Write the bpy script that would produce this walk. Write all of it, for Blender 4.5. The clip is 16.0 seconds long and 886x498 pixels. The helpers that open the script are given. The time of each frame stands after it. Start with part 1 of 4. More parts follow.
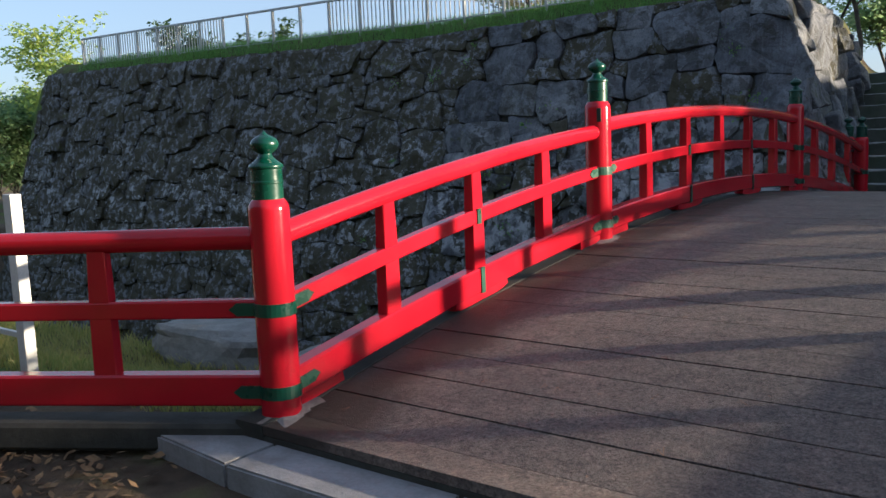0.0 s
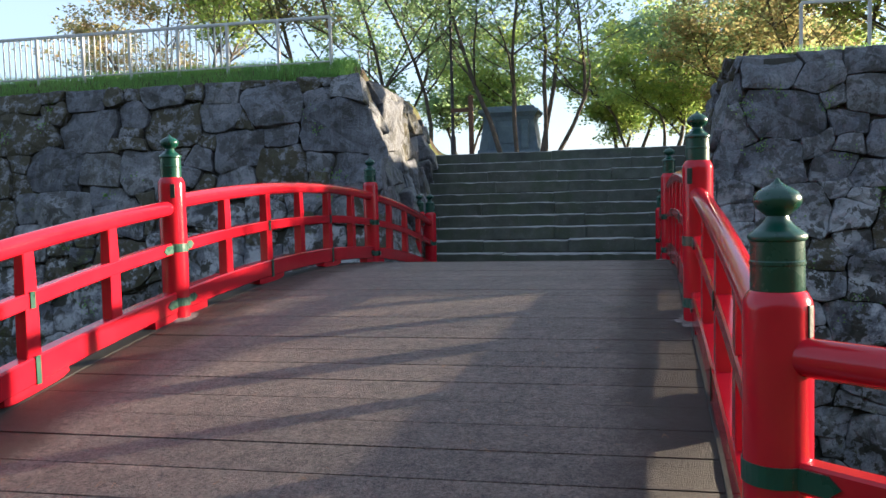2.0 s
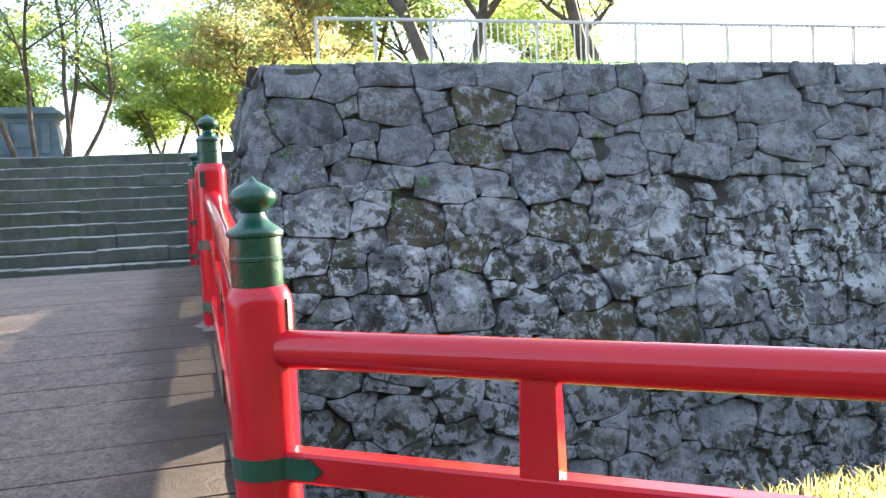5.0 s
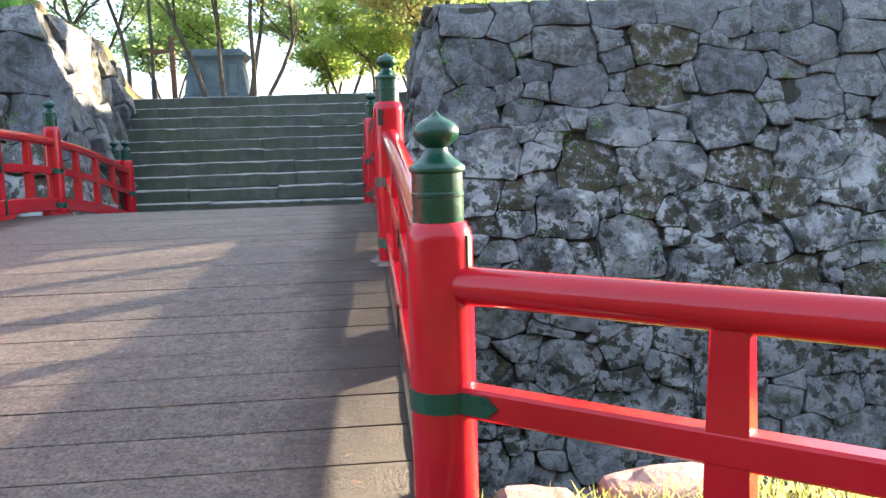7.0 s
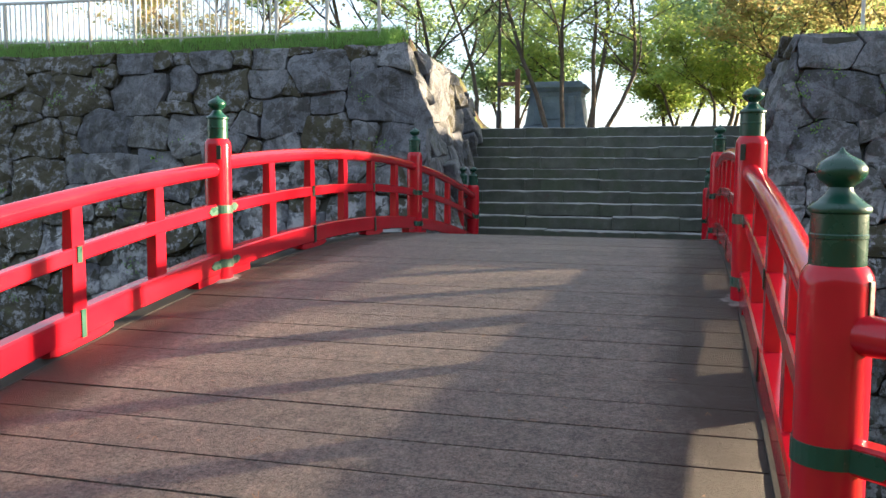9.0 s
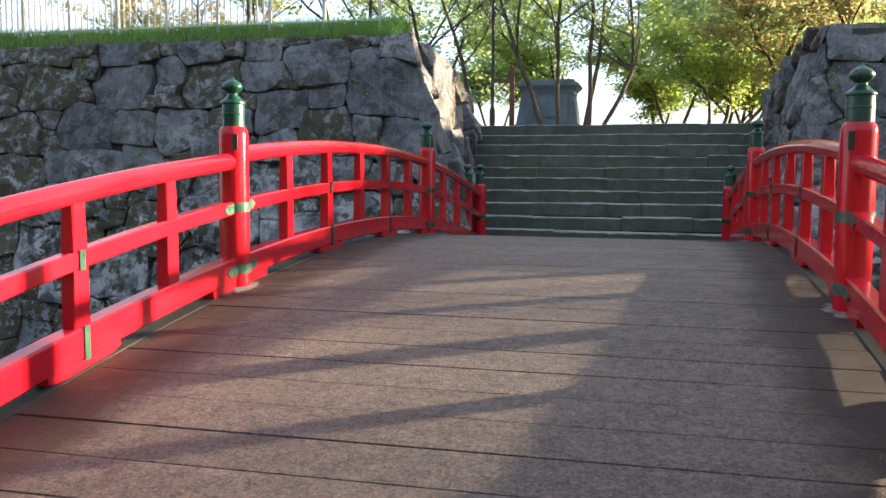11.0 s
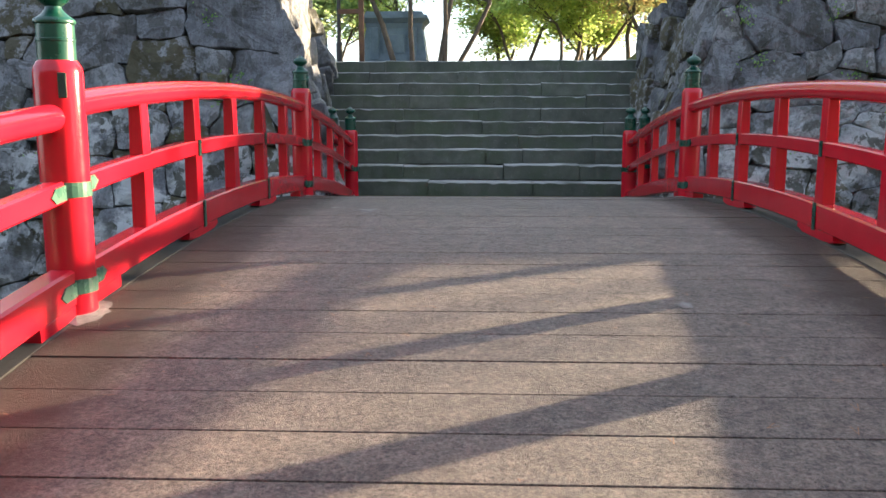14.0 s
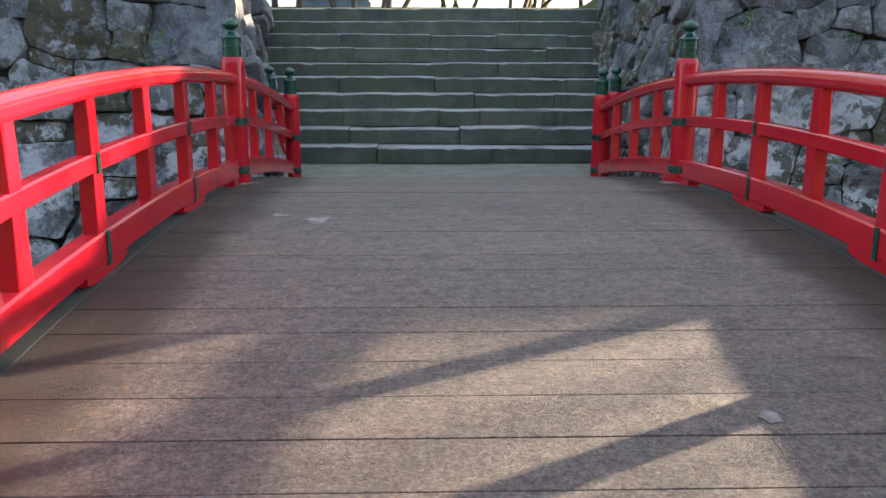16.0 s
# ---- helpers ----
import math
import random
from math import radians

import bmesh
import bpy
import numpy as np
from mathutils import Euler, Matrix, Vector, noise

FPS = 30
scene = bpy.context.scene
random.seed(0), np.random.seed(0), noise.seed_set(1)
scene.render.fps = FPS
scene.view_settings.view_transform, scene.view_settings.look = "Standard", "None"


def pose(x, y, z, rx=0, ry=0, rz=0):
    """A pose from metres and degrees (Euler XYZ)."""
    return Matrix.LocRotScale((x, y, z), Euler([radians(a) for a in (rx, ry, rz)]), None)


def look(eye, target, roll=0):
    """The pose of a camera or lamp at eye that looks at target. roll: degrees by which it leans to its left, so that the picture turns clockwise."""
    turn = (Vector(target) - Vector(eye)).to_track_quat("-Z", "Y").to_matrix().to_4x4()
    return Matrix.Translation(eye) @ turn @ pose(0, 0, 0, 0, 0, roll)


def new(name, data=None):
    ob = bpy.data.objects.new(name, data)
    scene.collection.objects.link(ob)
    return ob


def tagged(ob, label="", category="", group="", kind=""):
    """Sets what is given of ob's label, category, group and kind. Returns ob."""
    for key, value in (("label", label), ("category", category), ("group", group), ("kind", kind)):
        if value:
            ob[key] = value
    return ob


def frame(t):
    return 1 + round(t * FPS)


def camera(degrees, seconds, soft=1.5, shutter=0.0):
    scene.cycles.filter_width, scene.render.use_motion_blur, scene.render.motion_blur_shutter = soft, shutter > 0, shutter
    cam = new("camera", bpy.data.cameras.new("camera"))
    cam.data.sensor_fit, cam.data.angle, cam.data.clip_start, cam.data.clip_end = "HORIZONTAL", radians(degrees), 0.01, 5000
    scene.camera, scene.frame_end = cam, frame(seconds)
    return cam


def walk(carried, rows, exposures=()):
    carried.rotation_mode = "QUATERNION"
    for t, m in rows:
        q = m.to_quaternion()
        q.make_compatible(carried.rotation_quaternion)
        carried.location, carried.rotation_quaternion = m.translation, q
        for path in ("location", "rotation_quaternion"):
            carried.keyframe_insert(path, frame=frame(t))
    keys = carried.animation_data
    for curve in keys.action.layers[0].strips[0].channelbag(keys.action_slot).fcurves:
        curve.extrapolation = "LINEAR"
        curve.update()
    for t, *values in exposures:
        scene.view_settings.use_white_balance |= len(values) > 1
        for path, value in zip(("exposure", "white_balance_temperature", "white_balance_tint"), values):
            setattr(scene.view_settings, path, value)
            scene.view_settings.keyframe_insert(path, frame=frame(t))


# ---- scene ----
# Camera and walk ---------------------------------------------------------
cam = camera(54.1, 16.0)
PATH = [
    (0, (1.429, -2.953, 1.421), (0.194, -1.4, 1.167), -2.4),
    (0.5, (1.484, -2.894, 1.43), (0.492, -1.183, 1.14), -2.2),
    (1, (1.599, -2.916, 1.476), (0.864, -1.073, 1.225), -2.2),
    (1.5, (1.607, -2.858, 1.478), (1.044, -0.947, 1.297), -2.4),
    (2, (1.632, -2.865, 1.472), (1.196, -0.917, 1.346), -1.5),
    (2.5, (1.667, -2.846, 1.462), (1.338, -0.875, 1.384), -2.0),
    (3, (1.706, -2.826, 1.454), (1.501, -0.838, 1.394), -2.4),
    (3.5, (1.74, -2.818, 1.443), (1.709, -0.82, 1.367), -2.5),
    (4, (1.788, -2.805, 1.44), (1.978, -0.816, 1.339), -2.7),
    (4.5, (1.83, -2.813, 1.439), (2.218, -0.855, 1.322), -2.7),
    (5.7, (1.84, -2.79, 1.43), (2.55, -0.92, 1.24), -2.0),
    (6.8, (1.827, -2.747, 1.416), (2.118, -0.786, 1.155), -1.2),
    (7, (1.8, -2.736, 1.418), (1.996, -0.763, 1.157), -1.7),
    (7.5, (1.742, -2.732, 1.433), (1.691, -0.748, 1.181), -1.7),
    (8, (1.689, -2.795, 1.435), (1.468, -0.82, 1.206), -1.1),
    (8.5, (1.668, -2.805, 1.436), (1.304, -0.849, 1.232), -0.5),
    (9, (1.601, -2.82, 1.424), (1.075, -0.899, 1.242), 0.3),
    (9.2, (1.537, -2.809, 1.416), (0.97, -0.9, 1.236), 0.5),
    (11.5, (0.643, -1.834, 1.351), (0.25, 0.118, 1.167), 0.5),
    (12, (0.406, -1.505, 1.353), (0.09, 0.454, 1.105), 0.3),
    (12.5, (0.234, -1.18, 1.389), (-0.077, 0.785, 1.182), -0.4),
    (13, (0.061, -0.91, 1.374), (-0.187, 1.056, 1.102), 0.3),
    (13.5, (-0.087, -0.636, 1.404), (-0.1, 1.337, 1.077), 0.9),
    (14, (-0.195, -0.304, 1.451), (-0.27, 1.669, 1.133), -0.0),
    (14.5, (-0.285, 0.054, 1.632), (-0.46, 2.015, 1.279), -1.1),
    (15, (-0.392, 0.317, 1.644), (-0.511, 2.276, 1.259), 0.1),
    (15.5, (-0.419, 0.641, 1.681), (-0.353, 2.585, 1.217), 0.9),
    (16, (-0.429, 0.994, 1.783), (-0.365, 2.94, 1.324), 0.2),
]
walk(cam, [(t, look(eye, target, roll)) for t, eye, target, roll in PATH],
     [(t, stops + 0.56, kelvin - 240, 10) for t, stops, kelvin in ((0.0, 1.58, 5350), (1.0, 1.90, 5550), (2.5, 2.42, 5500), (3.5, 2.90, 5450), (4.0, 3.2, 5450), (4.5, 3.5, 5600),
      (5.7, 3.6, 5800), (7.0, 3.5, 5800), (8.0, 3.15, 5950), (9.0, 2.7, 6050), (11.5, 2.72, 6100), (12.5, 2.74, 6150),
      (13.0, 2.65, 6100), (13.5, 3.05, 6050), (14.0, 3.1, 6050), (14.5, 2.92, 6050), (15.0, 2.95, 6000), (15.5, 3.2, 5950), (16.0, 3.15, 5900))])

# Light -------------------------------------------------------------------
SUN_AZ = 27.7      # degrees from +x towards +y
SUN_EL = 10.7
world = bpy.data.worlds.new("sky")
scene.world = world
world.use_nodes = True
wn = world.node_tree
sky = wn.nodes.new("ShaderNodeTexSky")
sky.sky_type = 'NISHITA'
sky.sun_disc = False
sky.sun_elevation = radians(SUN_EL)
sky.sun_rotation = radians(90 - SUN_AZ)
sky.air_density, sky.dust_density, sky.ozone_density = 1.0, 1.0, 1.2
# a thin even veil of high cloud over the clear sky
veil = wn.nodes.new("ShaderNodeMix")
veil.data_type, veil.blend_type = 'RGBA', 'ADD'
veil.inputs[0].default_value = 1.0
wn.links.new(sky.outputs[0], veil.inputs[6])
veil.inputs[7].default_value = (3.7, 3.8, 4.0, 1)
wn.links.new(veil.outputs[2], wn.nodes["Background"].inputs[0])
wn.nodes["Background"].inputs[1].default_value = 0.022

sun_data = bpy.data.lights.new("sun", 'SUN')
sun_data.energy, sun_data.angle, sun_data.color = 4.1, radians(1.0), (1.0, 0.73, 0.43)
sun = new("sun", sun_data)
SUN_DIR = Vector((math.cos(radians(SUN_AZ)) * math.cos(radians(SUN_EL)),
                  math.sin(radians(SUN_AZ)) * math.cos(radians(SUN_EL)), math.sin(radians(SUN_EL))))
sun.matrix_world = look(SUN_DIR * 80, (0, 0, 0))


# Materials ---------------------------------------------------------------
class Mat:
    """A small builder of node materials."""

    def __init__(self, name, rough=0.6, metal=0.0, spec=0.5):
        self.m = bpy.data.materials.new(name)
        self.m.use_nodes = True
        self.t = self.m.node_tree
        self.b = self.t.nodes["Principled BSDF"]
        self.b.inputs["Roughness"].default_value = rough
        self.b.inputs["Metallic"].default_value = metal
        self.b.inputs["Specular IOR Level"].default_value = spec
        self.co = self.t.nodes.new("ShaderNodeNewGeometry").outputs["Position"]

    def node(self, kind, **values):
        n = self.t.nodes.new(kind)
        for k, v in values.items():
            n.inputs[k.replace("_", " ")].default_value = v
        return n

    def link(self, a, b):
        self.t.links.new(a, b)

    def stretched(self, sx, sy, sz):
        n = self.t.nodes.new("ShaderNodeVectorMath")
        n.operation = 'MULTIPLY'
        self.link(self.co, n.inputs[0])
        n.inputs[1].default_value = (sx, sy, sz)
        return n.outputs[0]

    def noise(self, scale, detail=5.0, rough=0.6, vec=None, distort=0.0):
        n = self.node("ShaderNodeTexNoise", Scale=scale, Detail=detail, Roughness=rough, Distortion=distort)
        self.link(vec or self.co, n.inputs["Vector"])
        return n.outputs["Fac"]

    def ramp(self, fac, *stops, smooth=False):
        n = self.t.nodes.new("ShaderNodeValToRGB")
        if smooth:
            n.color_ramp.interpolation = 'EASE'
        e = n.color_ramp.elements
        while len(e) < len(stops):
            e.new(0.5)
        for k, (p, c) in enumerate(stops):
            e[k].position = p
            e[k].color = (c, c, c, 1) if isinstance(c, (int, float)) else (*c, 1)
        self.link(fac, n.inputs[0])
        return n.outputs["Color"]

    def mix(self, fac, a, b, mode='MIX'):
        n = self.t.nodes.new("ShaderNodeMix")
        n.data_type, n.blend_type = 'RGBA', mode
        for sock, v in ((n.inputs[0], fac), (n.inputs[6], a), (n.inputs[7], b)):
            if isinstance(v, (int, float)):
                sock.default_value = v
            elif isinstance(v, tuple):
                sock.default_value = (*v, 1)
            else:
                self.link(v, sock)
        return n.outputs[2]

    def math(self, op, a, b):
        n = self.t.nodes.new("ShaderNodeMath")
        n.operation = op
        for sock, v in ((n.inputs[0], a), (n.inputs[1], b)):
            if isinstance(v, (int, float)):
                sock.default_value = v
            else:
                self.link(v, sock)
        return n.outputs[0]

    def random(self):
        return self.t.nodes.new("ShaderNodeObjectInfo").outputs["Random"]

    def island(self):
        return self.t.nodes.new("ShaderNodeNewGeometry").outputs["Random Per Island"]

    def height(self):
        n = self.t.nodes.new("ShaderNodeSeparateXYZ")
        self.link(self.co, n.inputs[0])
        return n.outputs["Z"]

    def color(self, c):
        if isinstance(c, tuple):
            self.b.inputs["Base Color"].default_value = (*c, 1)
        else:
            self.link(c, self.b.inputs["Base Color"])
        return self

    def roughness(self, r):
        self.link(r, self.b.inputs["Roughness"])
        return self

    def bump(self, h, strength=0.3, dist=0.02):
        n = self.node("ShaderNodeBump", Strength=strength, Distance=dist)
        self.link(h, n.inputs["Height"])
        self.link(n.outputs[0], self.b.inputs["Normal"])
        return self


def make_red():
    k = Mat("red_paint", 0.18, 0, 0.36)
    n = k.noise(2.2, 4)
    f = k.noise(38, 3)
    base = k.ramp(n, (0.3, (0.320, 0.0056, 0.0145)), (0.7, (0.405, 0.0080, 0.0185)))
    worn = k.ramp(k.noise(9, 6, 0.7), (0.70, 0.0), (0.76, 0.5))
    k.color(k.mix(worn, base, (0.20, 0.010, 0.014)))
    k.roughness(k.ramp(n, (0.3, 0.09), (0.75, 0.20)))
    return k.bump(k.mix(0.35, k.noise(14, 4), f), 0.22, 0.006).m


def make_green(name, pale):
    k = Mat(name, 0.28, 0, 0.5)
    n = k.noise(6, 5)
    dark, light = (0.002, 0.030, 0.019), (0.006, 0.058, 0.037)
    base = k.ramp(n, (0.3, dark), (0.7, light))
    if pale:
        base = k.ramp(n, (0.3, (0.018, 0.062, 0.042)), (0.7, (0.048, 0.102, 0.074)))
    chips = k.ramp(k.noise(42, 5, 0.7), (0.66, 0.0), (0.70, 0.6))
    k.color(k.mix(chips, base, (0.10, 0.10, 0.07)))
    k.roughness(k.ramp(n, (0.3, 0.18), (0.7, 0.4)))
    return k.bump(k.noise(22, 4), 0.2, 0.005).m


def make_deck():
    k = Mat("gritty_deck_plank", 0.7, 0, 0.36)
    grain = k.noise(2.4, 7, 0.7, k.stretched(1.0, 5, 4))
    grit = k.noise(48, 6, 0.8)
    stain = k.noise(1.3, 6, 0.65)
    base = k.ramp(grain, (0.28, (0.100, 0.078, 0.068)), (0.72, (0.195, 0.160, 0.138)))
    tone = k.ramp(k.random(), (0.0, (0.84, 0.83, 0.84)), (1.0, (1.14, 1.10, 1.06)))
    base = k.mix(1.0, base, tone, 'MULTIPLY')
    base = k.mix(k.ramp(stain, (0.42, 0.0), (0.62, 0.6)), base, (0.140, 0.115, 0.100))
    base = k.mix(k.ramp(k.noise(4.5, 6, 0.7), (0.56, 0.0), (0.72, 0.6)), base, (0.085, 0.068, 0.056))
    base = k.mix(1.0, base, k.ramp(k.noise(15, 7, 0.8), (0.34, (0.58, 0.57, 0.56)), (0.50, (1.0, 1.0, 1.0)), (0.66, (1.5, 1.48, 1.44))), 'MULTIPLY')
    base = k.mix(1.0, base, k.ramp(k.noise(75, 4, 0.65), (0.40, (0.74, 0.73, 0.72)), (0.60, (1.30, 1.28, 1.25))), 'MULTIPLY')
    base = k.mix(k.ramp(grit, (0.54, 0.0), (0.62, 0.75)), base, (0.26, 0.222, 0.18))
    base = k.mix(k.ramp(grit, (0.36, 0.85), (0.46, 0.0)), base, (0.03, 0.024, 0.0204))
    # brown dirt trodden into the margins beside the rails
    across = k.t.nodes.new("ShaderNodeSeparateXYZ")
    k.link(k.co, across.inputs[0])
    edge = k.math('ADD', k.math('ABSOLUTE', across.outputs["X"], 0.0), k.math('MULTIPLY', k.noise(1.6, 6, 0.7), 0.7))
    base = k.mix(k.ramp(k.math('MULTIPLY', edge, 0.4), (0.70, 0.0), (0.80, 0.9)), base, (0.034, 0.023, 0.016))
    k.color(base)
    k.roughness(k.ramp(stain, (0.3, 0.50), (0.7, 0.68)))
    return k.bump(k.mix(0.75, k.noise(16, 7, 0.8), grit), 1.0, 0.026).m


def make_wall_stone():
    k = Mat("lichen_stone", 0.82, 0, 0.35)
    big = k.noise(1.9, 7, 0.7)
    fine = k.noise(30, 6, 0.75)
    base = k.ramp(big, (0.28, (0.086, 0.092, 0.103)), (0.5, (0.158, 0.166, 0.178)), (0.74, (0.252, 0.258, 0.264)))
    tone = k.ramp(k.random(), (0.0, (0.62, 0.63, 0.67)), (0.35, (0.90, 0.89, 0.93)), (0.7, (1.06, 1.05, 1.04)), (1.0, (1.38, 1.36, 1.34)))
    base = k.mix(1.0, base, tone, 'MULTIPLY')
    base = k.mix(k.ramp(fine, (0.40, 0.55), (0.52, 0.0)), base, (0.045, 0.046, 0.050))
    base = k.mix(k.ramp(k.noise(3.0, 6, 0.65, k.stretched(6, 6, 0.6)), (0.52, 0.0), (0.70, 0.45)), base, (0.22, 0.23, 0.25))
    base = k.mix(k.ramp(k.noise(2.3, 6, 0.65, k.stretched(5, 5, 0.5)), (0.56, 0.0), (0.72, 0.6)), base, (0.040, 0.042, 0.046))
    low = k.ramp(k.math('ADD', k.math('MULTIPLY', k.height(), 0.15), k.math('MULTIPLY', k.noise(0.7, 3), 0.5)), (0.30, 1.0), (0.56, 0.0))
    # pale lichen low down, then crisp dark moss blotches, and some stones brown with moss all over
    lich = k.ramp(k.noise(1.9, 9, 0.72, None, 0.3), (0.46, 0.0), (0.54, 1.0))
    damp = k.ramp(k.math('ADD', k.math('MULTIPLY', k.height(), 0.15), k.math('MULTIPLY', k.noise(0.8, 4), 0.5)), (0.02, 0.15), (0.24, 0.82))
    base = k.mix(k.math('MULTIPLY', k.math('MULTIPLY', lich, low), damp), base, (0.44, 0.455, 0.46))
    moss = k.ramp(k.noise(4.6, 8, 0.70, None, 0.4), (0.505, 0.0), (0.525, 1.0))
    patch = k.ramp(k.noise(0.9, 4, 0.6), (0.36, 0.0), (0.48, 1.0))
    base = k.mix(k.math('MULTIPLY', k.math('MULTIPLY', moss, patch), k.ramp(low, (0.0, 0.55), (1.0, 0.92))), base, (0.026, 0.025, 0.014))
    mossy = k.math('MULTIPLY', k.ramp(k.random(), (0.84, 0.0), (0.88, 0.9)), k.ramp(k.noise(5.5, 8, 0.72), (0.45, 0.0), (0.50, 1.0)))
    base = k.mix(mossy, base, (0.050, 0.044, 0.020))
    green = k.ramp(k.noise(1.5, 8, 0.74), (0.60, 0.0), (0.66, 0.7))
    base = k.mix(green, base, (0.085, 0.095, 0.036))
    k.color(base)
    return k.bump(k.mix(0.5, k.noise(6.5, 8, 0.75), fine), 0.95, 0.045).m


def make_stair_stone():
    k = Mat("stair_stone", 0.55, 0, 0.5)
    base = k.ramp(k.noise(2.4, 6, 0.65), (0.3, (0.030, 0.038, 0.029)), (0.7, (0.088, 0.098, 0.080)))
    tone = k.ramp(k.random(), (0.0, (0.88, 0.90, 0.88)), (0.9, (1.08, 1.07, 1.04)), (1.0, (1.3, 1.3, 1.3)))
    base = k.mix(1.0, base, tone, 'MULTIPLY')
    base = k.mix(k.ramp(k.noise(1.3, 7, 0.7), (0.46, 0.0), (0.62, 0.75)), base, (0.042, 0.062, 0.030))
    base = k.mix(k.ramp(k.noise(30, 5, 0.7), (0.62, 0.0), (0.7, 0.35)), base, (0.34, 0.35, 0.34))
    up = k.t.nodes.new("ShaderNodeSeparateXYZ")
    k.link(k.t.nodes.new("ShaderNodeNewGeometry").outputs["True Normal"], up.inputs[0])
    # upward faces paler: skylight on the treads put into the colour, with foot wear
    skylit_worn = k.ramp(up.outputs["Z"], (0.45, 0.0), (0.8, 0.9))
    k.color(k.mix(k.math('MULTIPLY', skylit_worn, k.ramp(k.noise(1.1, 5, 0.6), (0.35, 0.25), (0.5, 1.0))), base, (0.33, 0.335, 0.34)))
    return k.bump(k.noise(18, 6, 0.7), 0.45, 0.012).m


def make_plain(name, c1, c2, scale=4.0, rough=0.85, bump=0.4, dist=0.012, fine=40.0, metal=0.0):
    k = Mat(name, rough, metal, 0.4)
    n = k.noise(scale, 6, 0.65)
    k.color(k.mix(k.ramp(k.noise(fine, 4, 0.7), (0.35, 0.25), (0.65, 0.0)), k.ramp(n, (0.3, c1), (0.7, c2)), tuple(v * 0.5 for v in c1)))
    return k.bump(k.noise(fine, 5, 0.7), bump, dist).m


def make_leaf(name, *cols):
    k = Mat(name, 0.5, 0, 0.4)
    c = k.ramp(k.island(), *[(i / max(1, len(cols) - 1), col) for i, col in enumerate(cols)])
    c = k.mix(k.ramp(k.noise(0.7, 3), (0.35, 0.0), (0.65, 0.55)), c, cols[-1])
    k.color(c)
    tr = k.node("ShaderNodeBsdfTranslucent")
    k.link(k.mix(0.25, c, (0.36, 0.45, 0.19), 'ADD'), tr.inputs["Color"])
    mx = k.node("ShaderNodeMixShader", Fac=0.62)
    out = k.t.nodes["Material Output"]
    k.link(k.b.outputs[0], mx.inputs[1])
    k.link(tr.outputs[0], mx.inputs[2])
    k.link(mx.outputs[0], out.inputs["Surface"])
    return k.m


RED = make_red()
GREEN = make_green("green_paint", False)
GREEN_WORN = make_green("worn_green_paint", True)
DECK = make_deck()
STONE = make_wall_stone()
STAIR = make_stair_stone()
GROUT = make_plain("dark_packing", (0.03, 0.03, 0.025), (0.075, 0.075, 0.06), 3.0, 0.95, 0.8, 0.03, 18)
CONCRETE = make_plain("weathered_concrete", (0.11, 0.115, 0.095), (0.23, 0.23, 0.19), 2.5, 0.85)
MOSSY = make_plain("mossy_timber", (0.020, 0.020, 0.016), (0.060, 0.056, 0.046), 3.0, 0.85)
GRANITE = make_plain("granite", (0.17, 0.165, 0.16), (0.36, 0.35, 0.35), 2.2, 0.8, 0.6, 0.012, 45)
PINK_ROCK = make_plain("reddish_rock", (0.20, 0.12, 0.11), (0.36, 0.24, 0.22), 3.0, 0.85, 0.6, 0.03, 22)
GREY_ROCK = make_plain("grey_rock", (0.15, 0.15, 0.14), (0.30, 0.30, 0.28), 3.0, 0.85, 0.6, 0.03, 22)
METAL = make_plain("painted_metal", (0.42, 0.42, 0.40), (0.55, 0.55, 0.53), 3.0, 0.45, 0.1, 0.003, 60)
WHITE_METAL = make_plain("pale_metal", (0.55, 0.54, 0.50), (0.68, 0.67, 0.63), 3.0, 0.5, 0.1, 0.003, 60)
DARK_METAL = make_plain("dark_metal", (0.02, 0.018, 0.018), (0.045, 0.04, 0.04), 3.0, 0.5, 0.1, 0.003, 60)
WOOD = make_plain("brown_sign_wood", (0.07, 0.035, 0.022), (0.15, 0.08, 0.05), 5.0, 0.7, 0.3, 0.006, 40)
MONUMENT = make_plain("blue_grey_stone", (0.11, 0.15, 0.21), (0.22, 0.28, 0.36), 1.6, 0.8, 0.4, 0.01, 30)
BARK = make_plain("bark", (0.055, 0.047, 0.040), (0.150, 0.125, 0.105), 4.0, 0.9, 0.9, 0.03, 26)
SLOT = make_plain("dark_slot", (0.006, 0.02, 0.012), (0.012, 0.035, 0.02), 8.0, 0.6)
MORTAR = make_plain("pale_mortar", (0.11, 0.095, 0.085), (0.33, 0.30, 0.275), 9.0, 0.9, 0.8, 0.015, 45)
LITTER = make_plain("dead_leaf", (0.10, 0.055, 0.025), (0.30, 0.19, 0.09), 14.0, 0.8)
NEEDLE = make_plain("dry_needle", (0.28, 0.13, 0.06), (0.42, 0.22, 0.10), 9.0, 0.7)
GRASS = make_leaf("grass_blade", (0.08, 0.20, 0.04), (0.12, 0.28, 0.05), (0.18, 0.32, 0.07))
GRASS_DRY = make_leaf("dry_grass_blade", (0.10, 0.16, 0.02), (0.26, 0.28, 0.06), (0.32, 0.26, 0.09))
LEAF_GREEN = make_leaf("green_leaf", (0.11, 0.22, 0.12), (0.18, 0.30, 0.15), (0.29, 0.36, 0.16))
LEAF_YELLOW = make_leaf("yellow_green_leaf", (0.18, 0.32, 0.09), (0.28, 0.40, 0.10), (0.42, 0.47, 0.11))
LEAF_RUST = make_leaf("rusty_leaf", (0.15, 0.23, 0.10), (0.28, 0.30, 0.12), (0.46, 0.30, 0.16))
